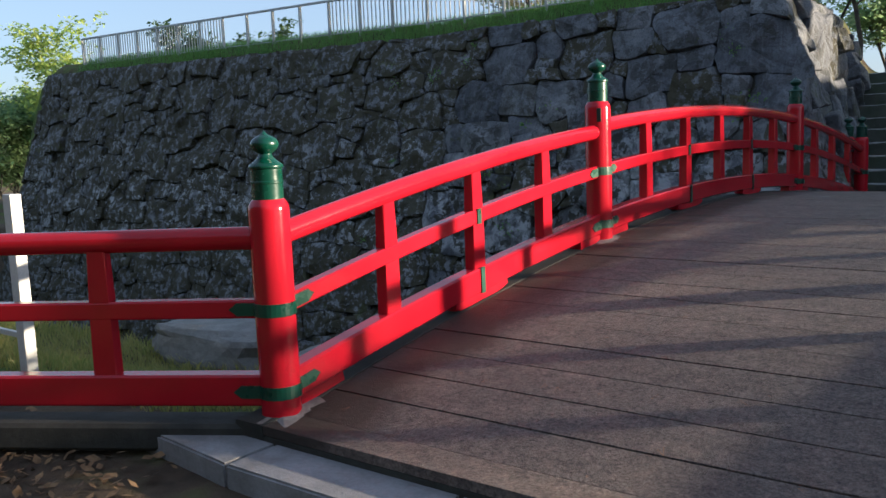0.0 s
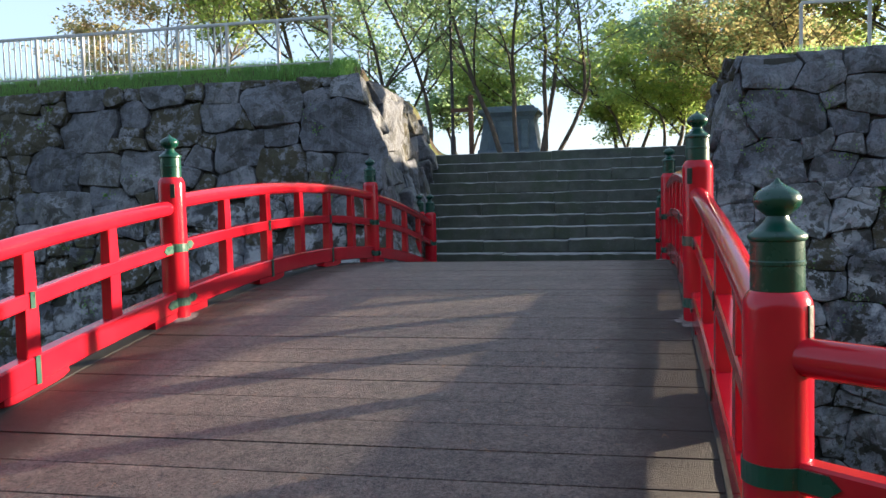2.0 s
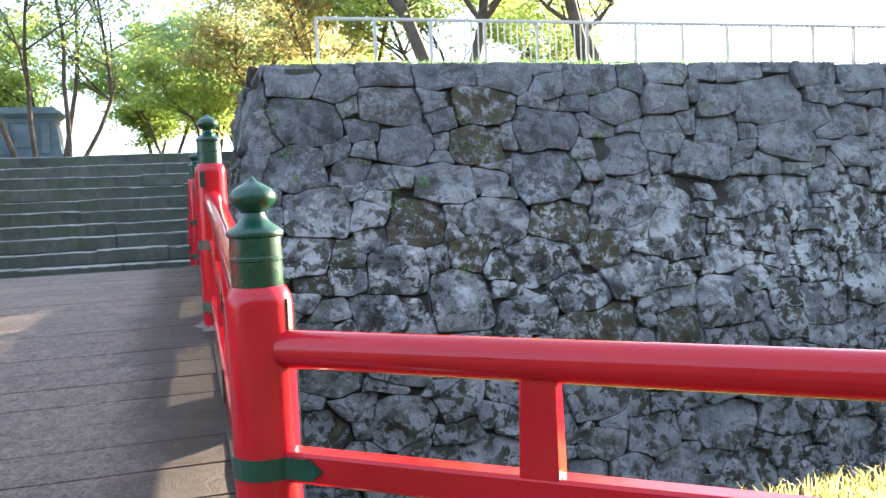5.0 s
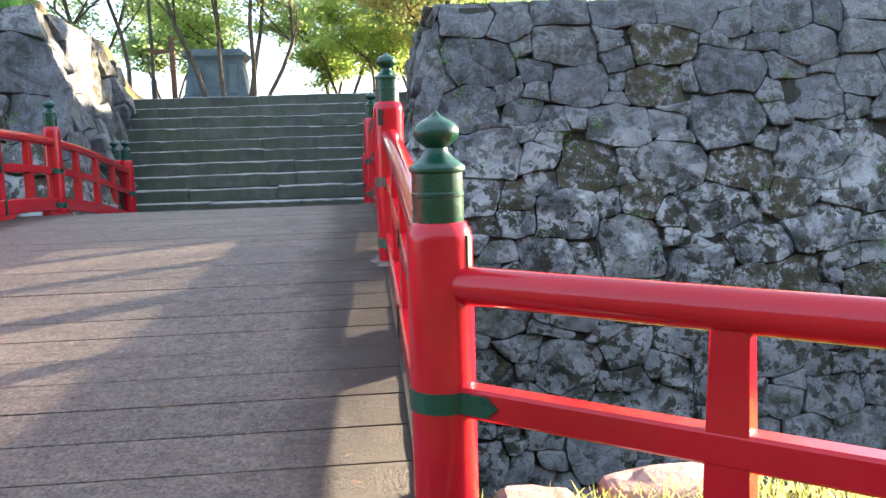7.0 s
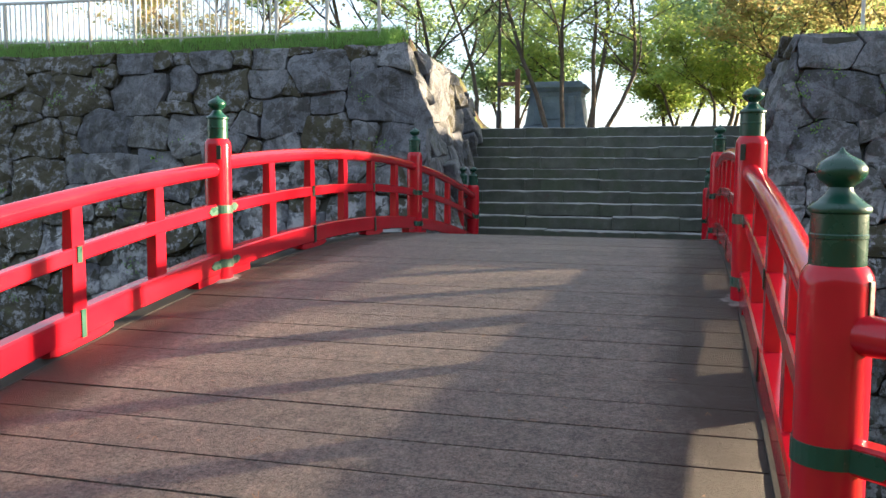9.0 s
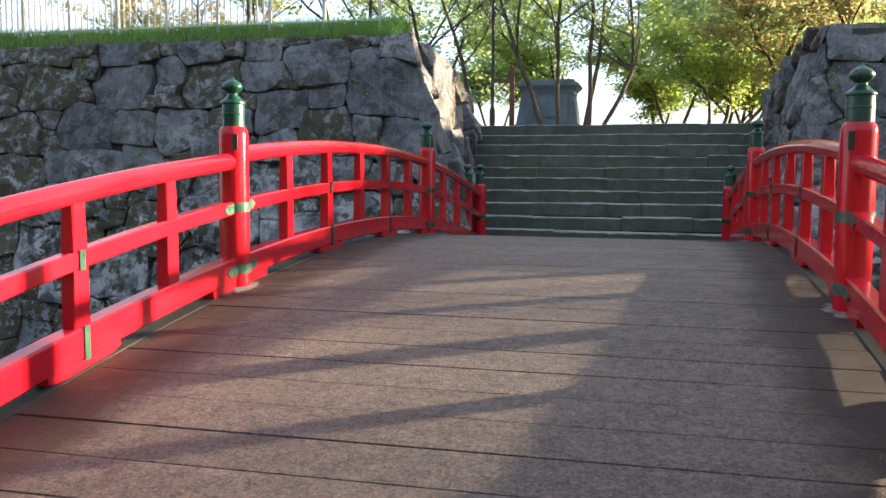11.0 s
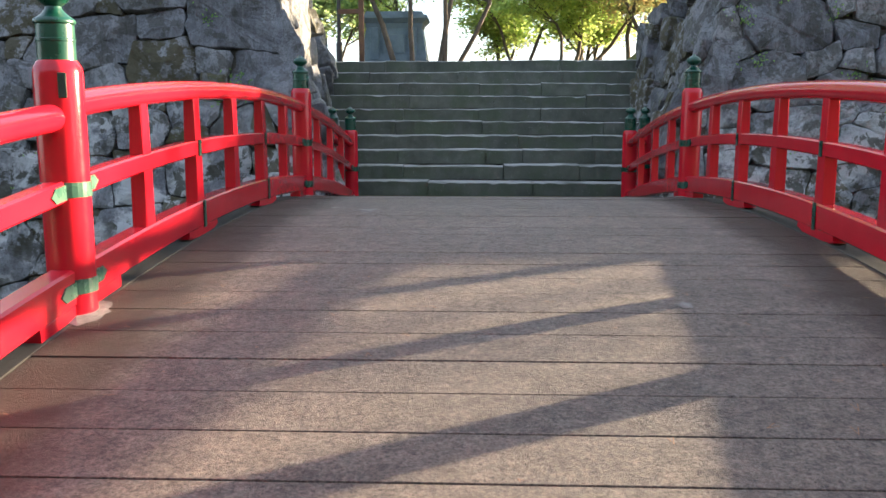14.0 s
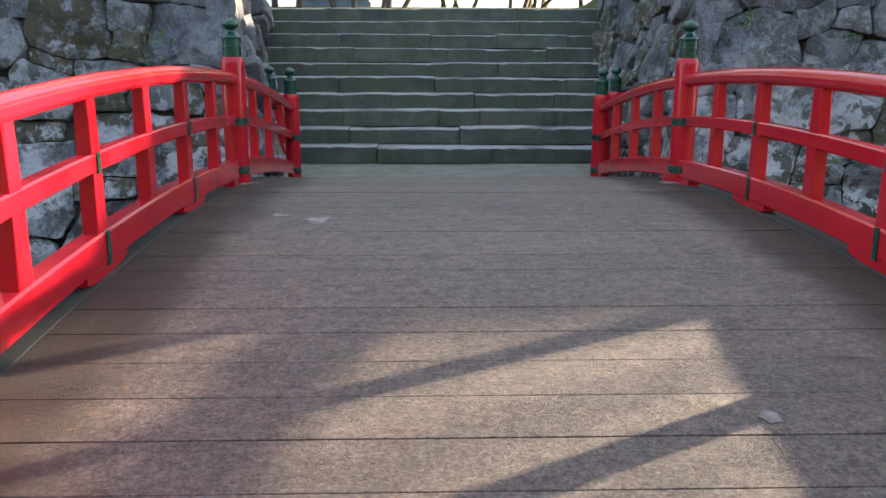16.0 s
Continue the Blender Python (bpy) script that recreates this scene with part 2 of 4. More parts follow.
LEAF_PINE = make_leaf("pine_needles", (0.010, 0.030, 0.012), (0.020, 0.05, 0.020), (0.04, 0.075, 0.02))


# Mesh helpers ------------------------------------------------------------
def mesh_of(name, bm, material, smooth=False):
    me = bpy.data.meshes.new(name)
    bm.normal_update()
    bm.to_mesh(me)
    bm.free()
    if material:
        me.materials.append(material)
    if smooth:
        me.shade_smooth()
        me.set_sharp_from_angle(angle=radians(38))
    return me


def part(name, bm, material, parent=None, label="", smooth=False):
    ob = new(name, mesh_of(name, bm, material, smooth))
    if parent:
        ob.parent = parent
    if label:
        tagged(ob, label)
    return ob


def raw(name, verts, faces, material, parent=None, smooth=False):
    me = bpy.data.meshes.new(name)
    me.from_pydata(verts, [], faces)
    me.update()
    me.materials.append(material)
    if smooth:
        me.shade_smooth()
    ob = new(name, me)
    if parent:
        ob.parent = parent
    return ob


def empty(name, label, category, group="", kind="", at=(0, 0, 0)):
    ob = new(name)
    ob.location = at
    ob.empty_display_size = 0.1
    return tagged(ob, label, category, group, kind)


def box(bm, x0, x1, y0, y1, z0, z1, bevel=0.0, turn=None):
    vs = [bm.verts.new((x, y, z)) for x in (x0, x1) for y in (y0, y1) for z in (z0, z1)]
    fs = [(0, 1, 3, 2), (4, 6, 7, 5), (0, 4, 5, 1), (2, 3, 7, 6), (0, 2, 6, 4), (1, 5, 7, 3)]
    faces = [bm.faces.new([vs[i] for i in f]) for f in fs]
    if turn is not None:
        bmesh.ops.transform(bm, matrix=turn, verts=vs)
    if bevel:
        edges = list({e for f in faces for e in f.edges})
        bmesh.ops.bevel(bm, geom=edges, offset=bevel, segments=2, affect='EDGES', profile=0.6)
    return bm


def lathe(bm, profile, n=20, centre=(0, 0)):
    """A turned solid from (radius, height) pairs."""
    rings = []
    for r, z in profile:
        rings.append([bm.verts.new((centre[0] + r * math.cos(2 * math.pi * i / n), centre[1] + r * math.sin(2 * math.pi * i / n), z)) for i in range(n)])
    for a, b in zip(rings, rings[1:]):
        for i in range(n):
            j = (i + 1) % n
            bm.faces.new((a[i], a[j], b[j], b[i]))
    bm.faces.new(list(reversed(rings[0])))
    bm.faces.new(rings[-1])
    return bm


def sweep(bm, path, section, up=Vector((0, 0, 1))):
    """A closed section (side, height) carried along a path of points."""
    rings = []
    for i, p in enumerate(path):
        a, b = path[max(0, i - 1)], path[min(len(path) - 1, i + 1)]
        d = (b - a).normalized()
        side = d.cross(up).normalized()
        rise = side.cross(d).normalized()
        rings.append([bm.verts.new(p + side * s + rise * h) for s, h in section])
    n = len(section)
    for a, b in zip(rings, rings[1:]):
        for i in range(n):
            j = (i + 1) % n
            bm.faces.new((a[i], b[i], b[j], a[j]))
    bm.faces.new(rings[0])
    bm.faces.new(list(reversed(rings[-1])))
    bmesh.ops.recalc_face_normals(bm, faces=bm.faces[:])
    return bm


def rounded(w, h, r):
    """A rectangle with cut corners."""
    a, b = w / 2, h / 2
    return [(-a + r, -b), (a - r, -b), (a, -b + r), (a, b - r), (a - r, b), (-a + r, b), (-a, b - r), (-a, -b + r)]


def circle(r, n=16, squash=1.0):
    return [(r * math.cos(2 * math.pi * i / n), r * squash * math.sin(2 * math.pi * i / n)) for i in range(n)]


# The plan ----------------------------------------------------------------
LENGTH, RISE, HALF = 12.62, 0.64, 2.06
POST_Y = (0.0, 3.57, 9.0, 12.62)
WALL_TOP = 3.6


def arch(y):
    """Height of the deck along the bridge."""
    if y < 0 or y > LENGTH:
        return 0.0
    return RISE * (1 - ((y - LENGTH / 2) / (LENGTH / 2)) ** 2)


def left_face(x, z):
    return 11.75 - 0.25 * (WALL_TOP - z)


def right_face(x, z):
    return 11.95 - 0.20 * (WALL_TOP - z)


def left_flank(y, z):
    return -3.02 + 0.25 * (WALL_TOP - z) - 0.10 * (y - 11.7)


def right_flank(y, z):
    return 3.25 - 0.20 * (WALL_TOP - z) + 0.02 * (y - 11.7)


# Ground ------------------------------------------------------------------
def ramp01(v, a, b):
    t = min(1, max(0, (v - a) / (b - a)))
    return t * t * (3 - 2 * t)


def ground_height(x, y):
    near = -0.20 + 0.04 * noise.noise((x * 0.7, y * 0.7, 0)) - 0.26 * ramp01(y, 0.1, 1.2)
    bank = (1.6 if x < 0 else 1.35) + 0.25 * noise.noise((x * 0.5, 3.0, 0))
    h = near + (-4.9 - near) * ramp01(y, bank, bank + 2.2)
    if abs(x) < 2.9 and y > 9:
        h = h + (-0.06 - h) * ramp01(y, 11.2, 11.8)
    if y > 11.5:
        lt, rt = left_flank(y, 0) - 0.9, right_flank(y, 0) + 0.9
        mid = -0.06 if y < 14.3 else min(2.40, -0.06 + (y - 14.3) * 0.50) if y < 18.4 else 2.43 + 0.045 * min(y - 18.4, 14)
        far = ramp01(y, 19.5, 25)
        left_top = 3.62 + 0.33 * ramp01(y, 12.1, 12.8)
        left_top += 0.028 * max(0, -11 - x) + (mid - left_top) * far
        left_top += (-1.2 - left_top) * ramp01(-x, 27.0, 31.0)
        right_top = 3.64 + (mid - 3.64) * far
        h2 = mid
        if x < lt:
            h2 = mid + (left_top - mid) * ramp01(-x, -lt, -lt + 0.35)
        elif x > rt:
            h2 = mid + (right_top - mid) * ramp01(x, rt, rt + 0.35)
        h = h + (h2 - h) * ramp01(y, 11.6, 12.15) if abs(x) > 2.9 else h2
    return h


def lines(fine0, fine1, step, reach):
    v = [fine0 + step * i for i in range(int(round((fine1 - fine0) / step)) + 1)]
    d, lo, hi = step, fine0, fine1
    while hi < reach:
        d *= 1.5
        lo, hi = lo - d, hi + d
        v = [lo] + v + [hi]
    return v


def make_ground():
    xs, ys = lines(-27, 20, 0.35, 700), lines(-5, 27, 0.3, 700)
    verts = [(x, y, ground_height(x, y)) for y in ys for x in xs]
    nx = len(xs)
    faces = [(j * nx + i, j * nx + i + 1, (j + 1) * nx + i + 1, (j + 1) * nx + i) for j in range(len(ys) - 1) for i in range(nx - 1)]
    k = Mat("ground_cover", 0.95, 0, 0.2)
    soil = k.ramp(k.noise(1.8, 6, 0.7), (0.3, (0.045, 0.034, 0.024)), (0.7, (0.15, 0.11, 0.07)))
    grass = k.ramp(k.noise(6, 5, 0.7), (0.3, (0.05, 0.085, 0.018)), (0.7, (0.14, 0.18, 0.04)))
    k.color(k.mix(k.ramp(k.noise(0.45, 4, 0.6), (0.46, 0.0), (0.58, 1.0)), soil, grass))
    k.bump(k.noise(16, 6, 0.75), 0.8, 0.05)
    g = raw("ground", verts, faces, k.m, None, True)
    return tagged(g, "bare soil and grass banks round a dry moat", "ground", kind="structure")


make_ground()


# Bridge deck -------------------------------------------------------------
def make_deck_body():
    path = [Vector((0, -0.19 + (LENGTH + 0.40) * i / 40, 0)) for i in range(41)]
    for p in path:
        p.z = arch(p.y) - 0.13
    bm = sweep(bmesh.new(), path, rounded(3.97, 0.16, 0.01))
    deck = part("bridge_deck", bm, GROUT)
    tagged(deck, "arched wooden bridge deck of gritty weathered planks", "bridge deck", kind="structure")
    for s in (-1, 1):
        edge = [Vector((s * 2.095, p.y, arch(p.y) - 0.107)) for p in path]
        part("edge_beam", sweep(bmesh.new(), edge, rounded(0.21, 0.22, 0.004)), MOSSY, deck, "mossy grey edge beam")
    for s in (-1, 1):
        beam = [Vector((s * 1.6, p.y, arch(p.y) - 0.42)) for p in path]
        part("girder", sweep(bmesh.new(), beam, rounded(0.3, 0.45, 0.02)), CONCRETE, deck)
    return deck


bridge = make_deck_body()


# Railings ----------------------------------------------------------------
POST_R = 0.107
POST_PROFILE = [(POST_R, -0.10), (POST_R, 1.09), (POST_R - 0.004, 1.115), (POST_R - 0.018, 1.140), (POST_R - 0.030, 1.150), (0.05, 1.152)]
CAP_PROFILE = [(0.082, 1.145), (0.082, 1.225), (0.0845, 1.228), (0.0845, 1.238), (0.082, 1.241), (0.081, 1.300), (0.088, 1.305), (0.090, 1.314),
               (0.087, 1.322), (0.070, 1.334), (0.048, 1.352), (0.036, 1.368), (0.034, 1.378), (0.046, 1.388), (0.064, 1.402), (0.073, 1.420),
               (0.072, 1.436), (0.062, 1.452), (0.044, 1.464), (0.024, 1.474), (0.011, 1.484), (0.003, 1.496)]
post_mesh = mesh_of("post", lathe(bmesh.new(), POST_PROFILE, 28), RED, True)
cap_mesh = mesh_of("finial_cap", lathe(bmesh.new(), CAP_PROFILE, 28), GREEN, True)
band_mesh = mesh_of("band", lathe(bmesh.new(), [(POST_R - 0.004, -0.034), (POST_R + 0.005, -0.034), (POST_R + 0.005, 0.034), (POST_R - 0.004, 0.034)], 28), GREEN)
band_worn_mesh = mesh_of("worn_band", lathe(bmesh.new(), [(POST_R - 0.004, -0.034), (POST_R + 0.005, -0.034), (POST_R + 0.005, 0.034), (POST_R - 0.004, 0.034)], 28), GREEN_WORN)


def make_post(parent, x, y, worn=False):
    z = arch(y)
    p = new("post", post_mesh)
    p.parent, p.location = parent, (x, y, z)
    c = new("finial_cap", cap_mesh)
    c.parent = p
    tagged(c, "dark green onion-shaped metal cap")
    for h in (0.575, 0.135):
        b = new("band", band_worn_mesh if worn else band_mesh)
        b.parent, b.location = p, (0, 0, h)
    return p


def tongue(bm, a, d, side, length, h):
    """A pointed strap lying on the face of a rail from point a along d."""
    up = Vector((0, 0, 1))
    outline = [(0, -h / 2), (length * 0.72, -h / 2), (length * 0.80, -h * 0.34), (length, 0), (length * 0.80, h * 0.34), (length * 0.72, h / 2), (0, h / 2)]
    f = [bm.verts.new(a + d * u + up * v + side * 0.007) for u, v in outline]
    g = [bm.verts.new(a + d * u + up * v - side * 0.002) for u, v in outline]
    bm.faces.new(f)
    n = len(f)
    for i in range(n):
        j = (i + 1) % n
        bm.faces.new((f[i], g[i], g[j], f[j]))
    bmesh.ops.recalc_face_normals(bm, faces=bm.faces[:])


def rail_path(p0, p1, h, a, b, n=14, drop=0.0):
    """Points of a rail from p0 to p1 in the plan, h above the deck, between fractions a and b."""
    out = []
    for i in range(n + 1):
        t = a + (b - a) * i / n
        x, y = p0[0] + (p1[0] - p0[0]) * t, p0[1] + (p1[1] - p0[1]) * t
        out.append(Vector((x, y, arch(y) + h + drop * t)))
    return out


def make_bay(rail, p0, p1, count, joints, inner, worn_ends=(False, False), drop=0.0, ground=0.0):
    """One bay of rails and balusters; inner: the sign of the side to the deck."""
    v0, v1 = Vector((*p0, 0)), Vector((*p1, 0))
    d = (v1 - v0).normalized()
    length = (v1 - v0).length
    e = 0.04 / length
    top = rail_path(p0, p1, 0.945, e, 1 - e, 14, drop)
    part("top_rail", sweep(bmesh.new(), top, circle(0.062, 16)), RED, rail, "", True)
    part("middle_rail", sweep(bmesh.new(), rail_path(p0, p1, 0.575, e, 1 - e), rounded(0.085, 0.098, 0.010)), RED, rail)
    low = part("bottom_rail", sweep(bmesh.new(), rail_path(p0, p1, 0.140, e, 1 - e), rounded(0.115, 0.170, 0.012)), RED, rail)
    side = Vector((d.y, -d.x, 0))
    if side.x * inner < 0:
        side = -side
    for k in range(count):
        t = (k + 1) / (count + 1)
        c = v0 + (v1 - v0) * t
        zz = arch(c.y)
        turn = Matrix.Translation((c.x, c.y, zz)) @ Matrix.Rotation(math.atan2(d.y, d.x) - math.pi / 2, 4, 'Z')
        bm = bmesh.new()
        wb, wt, tb, tt = 0.068, 0.052, 0.042, 0.036
        ring = []
        for hh, w, tk in ((0.19, wb, tb), (0.55, 0.059, 0.039), (0.90 + drop * t, wt, tt)):
            ring.append([bm.verts.new((sx * tk, sy * w, hh)) for sx, sy in ((-1, -1), (1, -1), (1, 1), (-1, 1))])
        for a, b in zip(ring, ring[1:]):
            for i in range(4):
                bm.faces.new((a[i], a[(i + 1) % 4], b[(i + 1) % 4], b[i]))
        bm.faces.new(list(reversed(ring[0])))
        bm.faces.new(ring[-1])
        bmesh.ops.bevel(bm, geom=[ed for ed in bm.edges if abs(ed.verts[0].co.z - ed.verts[1].co.z) > 0.1], offset=0.008, segments=1, affect='EDGES')
        bmesh.ops.transform(bm, matrix=turn, verts=bm.verts[:])
        part("baluster", bm, RED, rail)
        if k in joints:
            for h, hh, off in ((0.575, 0.104, 0.0445), (0.140, 0.178, 0.0595)):
                bm = bmesh.new()
                box(bm, -0.022, 0.022, 0, 0.006, -hh / 2, hh / 2)
                rot = Matrix.Rotation(math.atan2(side.y, side.x) - math.pi / 2, 4, 'Z')
                bmesh.ops.transform(bm, matrix=Matrix.Translation(c + side * off + Vector((0, 0, zz + h))) @ rot, verts=bm.verts[:])
                part("strap", bm, GREEN, rail, "thin green metal strap")
            # a bracket foot under the joint
            a, b = t - 0.30 / length, t + 0.30 / length
            foot = rail_path(p0, p1, 0.030, a, b, 8)
            for i, q in enumerate(foot):
                q.z += 0.025 * (abs(i - 4) / 4) ** 4
            part("foot", sweep(bmesh.new(), foot, rounded(0.105, 0.075, 0.01)), RED, low)
    for end, sgn, worn in ((0, 1, worn_ends[0]), (1, -1, worn_ends[1])):
        a = 0.0 if end == 0 else 1 - 0.42 / length
        b = 0.42 / length if end == 0 else 1.0
        foot = rail_path(p0, p1, 0.030, a, b, 8)
        if abs(v0.x - v1.x) < 0.01:
            part("foot", sweep(bmesh.new(), foot, rounded(0.105, 0.075, 0.01)), RED, low)
        base = v0 if end == 0 else v1
        for h, off in ((0.575, 0.043), (0.135, 0.058)):
            for sd in (side,):
                q = base + d * sgn * (POST_R - 0.02) + sd * off
                q.z = arch(q.y) + h
                slope = Vector((d.x * sgn, d.y * sgn, (arch(base.y + d.y * sgn * 0.3) - arch(base.y)) / 0.3)).normalized()
                bm = bmesh.new()
                tongue(bm, q, slope, sd, 0.15, 0.068)
                part("strap", bm, GREEN_WORN if worn else GREEN, rail, "pointed green metal strap")


def make_railing(s, near_wing, far_wing, name):
    rail = empty("bridge_railing", "glossy vermilion wooden bridge railing with dark green finials", "railing", "bridge railings")
    x = s * HALF
    for i, y in enumerate(POST_Y):
        p = make_post(rail, x, y, worn=(i == 1))
        if i == 0:
            bm = bmesh.new()
            box(bm, -0.006, 0.006, -0.014, 0.014, -0.05, 0.05, 0.004)
            slot = part("slot", bm, SLOT, p, "dark rail slot")
            slot.matrix_local = Matrix.Translation((s * 0.085, -0.062, 1.055)) @ Matrix.Rotation(radians(-s * 36), 4, 'Z')
        if i == 1:
            for yy in (-1,):
                bm = bmesh.new()
                box(bm, -0.006, 0.006, -0.018, 0.018, -0.055, 0.055, 0.005)
                slot = part("slot", bm, SLOT, p, "dark rail slot")
                slot.matrix_local = Matrix.Translation((-s * 0.06, -0.092, 1.035)) @ Matrix.Rotation(radians(90 - s * 25), 4, 'Z')
    make_bay(rail, (x, POST_Y[0]), (x, POST_Y[1]), 3, (1,), -s, (False, True), -0.045)
    make_bay(rail, (x, POST_Y[1]), (x, POST_Y[2]), 5, (1, 3), -s, (True, False))
    make_bay(rail, (x, POST_Y[2]), (x, POST_Y[3]), 3, (), -s)
    for (px, py), count in ((near_wing, 2), (far_wing, 1)):
        y0 = 0.0 if py < 1 else LENGTH
        make_post(rail, px, py)
        make_bay(rail, (x, y0), (px, py), count, (), -s)
    return rail


make_railing(-1, (-4.55, -1.47), (-2.45, 13.40), "left")
make_railing(1, (4.17, -1.83), (2.42, 13.40), "right")


# Stone pieces for the rampart walls --------------------------------------
def clip(poly, a, b, c):
    """Keep the part of a polygon where a*u + b*v <= c."""
    out = []
    n = len(poly)
    for i in range(n):
        p, q = poly[i], poly[(i + 1) % n]
        dp, dq = a * p[0] + b * p[1] - c, a * q[0] + b * q[1] - c
        if dp <= 0:
            out.append(p)
        if (dp < 0) != (dq < 0) and abs(dp - dq) > 1e-9:
            t = dp / (dp - dq)
            out.append((p[0] + (q[0] - p[0]) * t, p[1] + (q[1] - p[1]) * t))
    return out


def stone_cells(seeds, domain, aniso=0.72):
    """Power diagram of weighted seeds (u, v, w) in a convex domain."""
    pts = np.array([(u * aniso, v) for u, v, w in seeds])
    w = np.array([s[2] for s in seeds])
    cells = []
    dom = [(u * aniso, v) for u, v in domain]
    for i in range(len(seeds)):
        d2 = ((pts - pts[i]) ** 2).sum(1)
        near = np.argsort(d2)[1:40]
        poly = dom
        for j in near:
            n = pts[j] - pts[i]
            far = math.hypot(n[0], n[1])
            meet = pts[i] + n * (0.5 + (w[i] ** 2 - w[j] ** 2) / (2 * far * far))
            # joints tend to lie level or upright
            a = math.atan2(n[1], n[0])
            lie = round(a / (math.pi / 2)) * math.pi / 2
            a = a + (lie - a) * 0.52 + 0.16 * math.sin(37.0 * (pts[i][0] + pts[j][0]) + 53.0 * (pts[i][1] + pts[j][1]))
            poly = clip(poly, math.cos(a), math.sin(a), math.cos(a) * meet[0] + math.sin(a) * meet[1])
            if len(poly) < 3:
                break
        if len(poly) >= 3:
            cells.append(([(u / aniso, v) for u, v in poly], seeds[i]))
    return cells


def pack(rng, fixed, u0, u1, v0, v1, sizes):
    """Big stones first, then smaller and smaller ones into the gaps: seeds (u, v, radius)."""
    arr = np.array(fixed, dtype=float)
    for r0, tries in sizes:
        for _ in range(tries):
            u, v = rng.uniform(u0, u1), rng.uniform(v0, v1)
            r = r0 * rng.uniform(0.85, 1.2)
            d = np.hypot((arr[:, 0] - u) * 0.72, arr[:, 1] - v)
            if (d < (arr[:, 2] + r) * 0.97).any():
                continue
            arr = np.vstack([arr, (u, v, r)])
    return [tuple(q) for q in arr]


def stone_mesh(poly, place, rng, relief=0.05, tip=1.0):
    """One rough block: place(u, v, d) gives a point d out of the wall."""
    clean = [p for i, p in enumerate(poly) if math.dist(p, poly[i - 1]) > 0.03]
    if len(clean) < 3:
        return None
    cu = sum(p[0] for p in clean) / len(clean)
    cv = sum(p[1] for p in clean) / len(clean)
    calm = lambda v: min(1.0, max(0.15, (3.5 - v) / 0.8))
    warp = lambda u, v: (u + 0.10 * noise.noise((u * 1.5, v * 1.5, 1)) + 0.030 * noise.noise((u * 5.5, v * 5.5, 2)),
                         v + calm(v) * (0.10 * noise.noise((u * 1.5, v * 1.5, 8)) + 0.030 * noise.noise((u * 5.5, v * 5.5, 9))))
    # break the corners off and the outline up
    ring = []
    n = len(clean)
    knock = rng.uniform(0.012, 0.05)
    for i in range(n):
        p, q = clean[i], clean[(i + 1) % n]
        e = math.dist(p, q)
        cut = min(0.28, knock * rng.uniform(0.5, 1.5) / e)
        steps = int(e / 0.13) + 1
        for j in range(steps + 1):
            m = cut + (1 - 2 * cut) * j / steps
            ring.append((p[0] + (q[0] - p[0]) * m, p[1] + (q[1] - p[1]) * m))
    size = math.sqrt(abs(sum(ring[i - 1][0] * ring[i][1] - ring[i][0] * ring[i - 1][1] for i in range(len(ring)))) / 2)
    if size < 0.07:
        return None
    small = size < 0.26
    proud = rng.uniform(-relief, relief) - (0.045 if small else 0.0)
    tu, tv = rng.gauss(0, 0.05) * tip, rng.gauss(-0.02, 0.07) * tip
    fu, fv, fold = rng.gauss(0, 1), rng.gauss(0, 1), rng.uniform(0.0, 0.11) * tip
    seed = rng.uniform(0, 50)

    def at(f, d, inset):
        out = []
        for u, v in ring:
            du, dv = u - cu, v - cv
            r = math.hypot(du, dv)
            s = max(0.1, f * (1 - inset / max(r, 0.02)))
            s += 0.03 * noise.noise((u * 7 + seed, v * 7, f * 3))
            uu, vv = cu + du * s, cv + dv * s
            lift = 0.0
            if d > -0.1:
                lift = 0.10 * size * noise.noise((uu * 2.4 + seed, vv * 2.4, 7)) + 0.022 * noise.noise((uu * 9 + seed, vv * 9, 3))
                lift -= fold * max(0.0, fu * du + fv * dv)
            uu, vv = warp(uu, vv)
            out.append(place(uu, vv, d + proud + tu * du + tv * dv + lift))
        return out
    g = rng.choice((0.0, 0.0, 0.003, 0.006, 0.013))
    rings = [at(1, -0.30, g), at(1, -0.035, g), at(1, -0.002, g + 0.003), at(0.97, 0.012, 0.0), at(0.72, 0.020 + 0.012 * size, 0.0), at(0.38, 0.024 + 0.016 * size, 0.0)]
    verts, faces = [], []
    m = len(ring)
    for r in rings:
        verts += r
    for k in range(len(rings) - 1):
        for i in range(m):
            j = (i + 1) % m
            faces.append((k * m + i, k * m + j, (k + 1) * m + j, (k + 1) * m + i))
    verts.append(place(*warp(cu, cv), 0.026 + 0.018 * size + proud + 0.10 * size * noise.noise((cu * 2.4 + seed, cv * 2.4, 7))))
    c = len(verts) - 1
    faces += [((len(rings) - 1) * m + i, (len(rings) - 1) * m + (i + 1) % m, c) for i in range(m)]
    return verts, faces


def wall_stones(wall, cells, place, keep, rng, relief=0.05, tip=1.0):
    """Blocks as parts where keep(u, v) holds; the others joined into one."""
    rest_v, rest_f = [], []
    for poly, seed in cells:
        got = stone_mesh(poly, place, rng, relief, tip)
        if not got:
            continue
        v, f = got
        if keep(seed[0], seed[1]) and seed[2] > 0.13:
            raw("stone", v, f, STONE, wall)
        else:
            o = len(rest_v)
            rest_v += v
            rest_f += [tuple(i + o for i in q) for q in f]
    if rest_v:
        tagged(raw("far_stones", rest_v, rest_f, STONE, wall), kind="stuff")


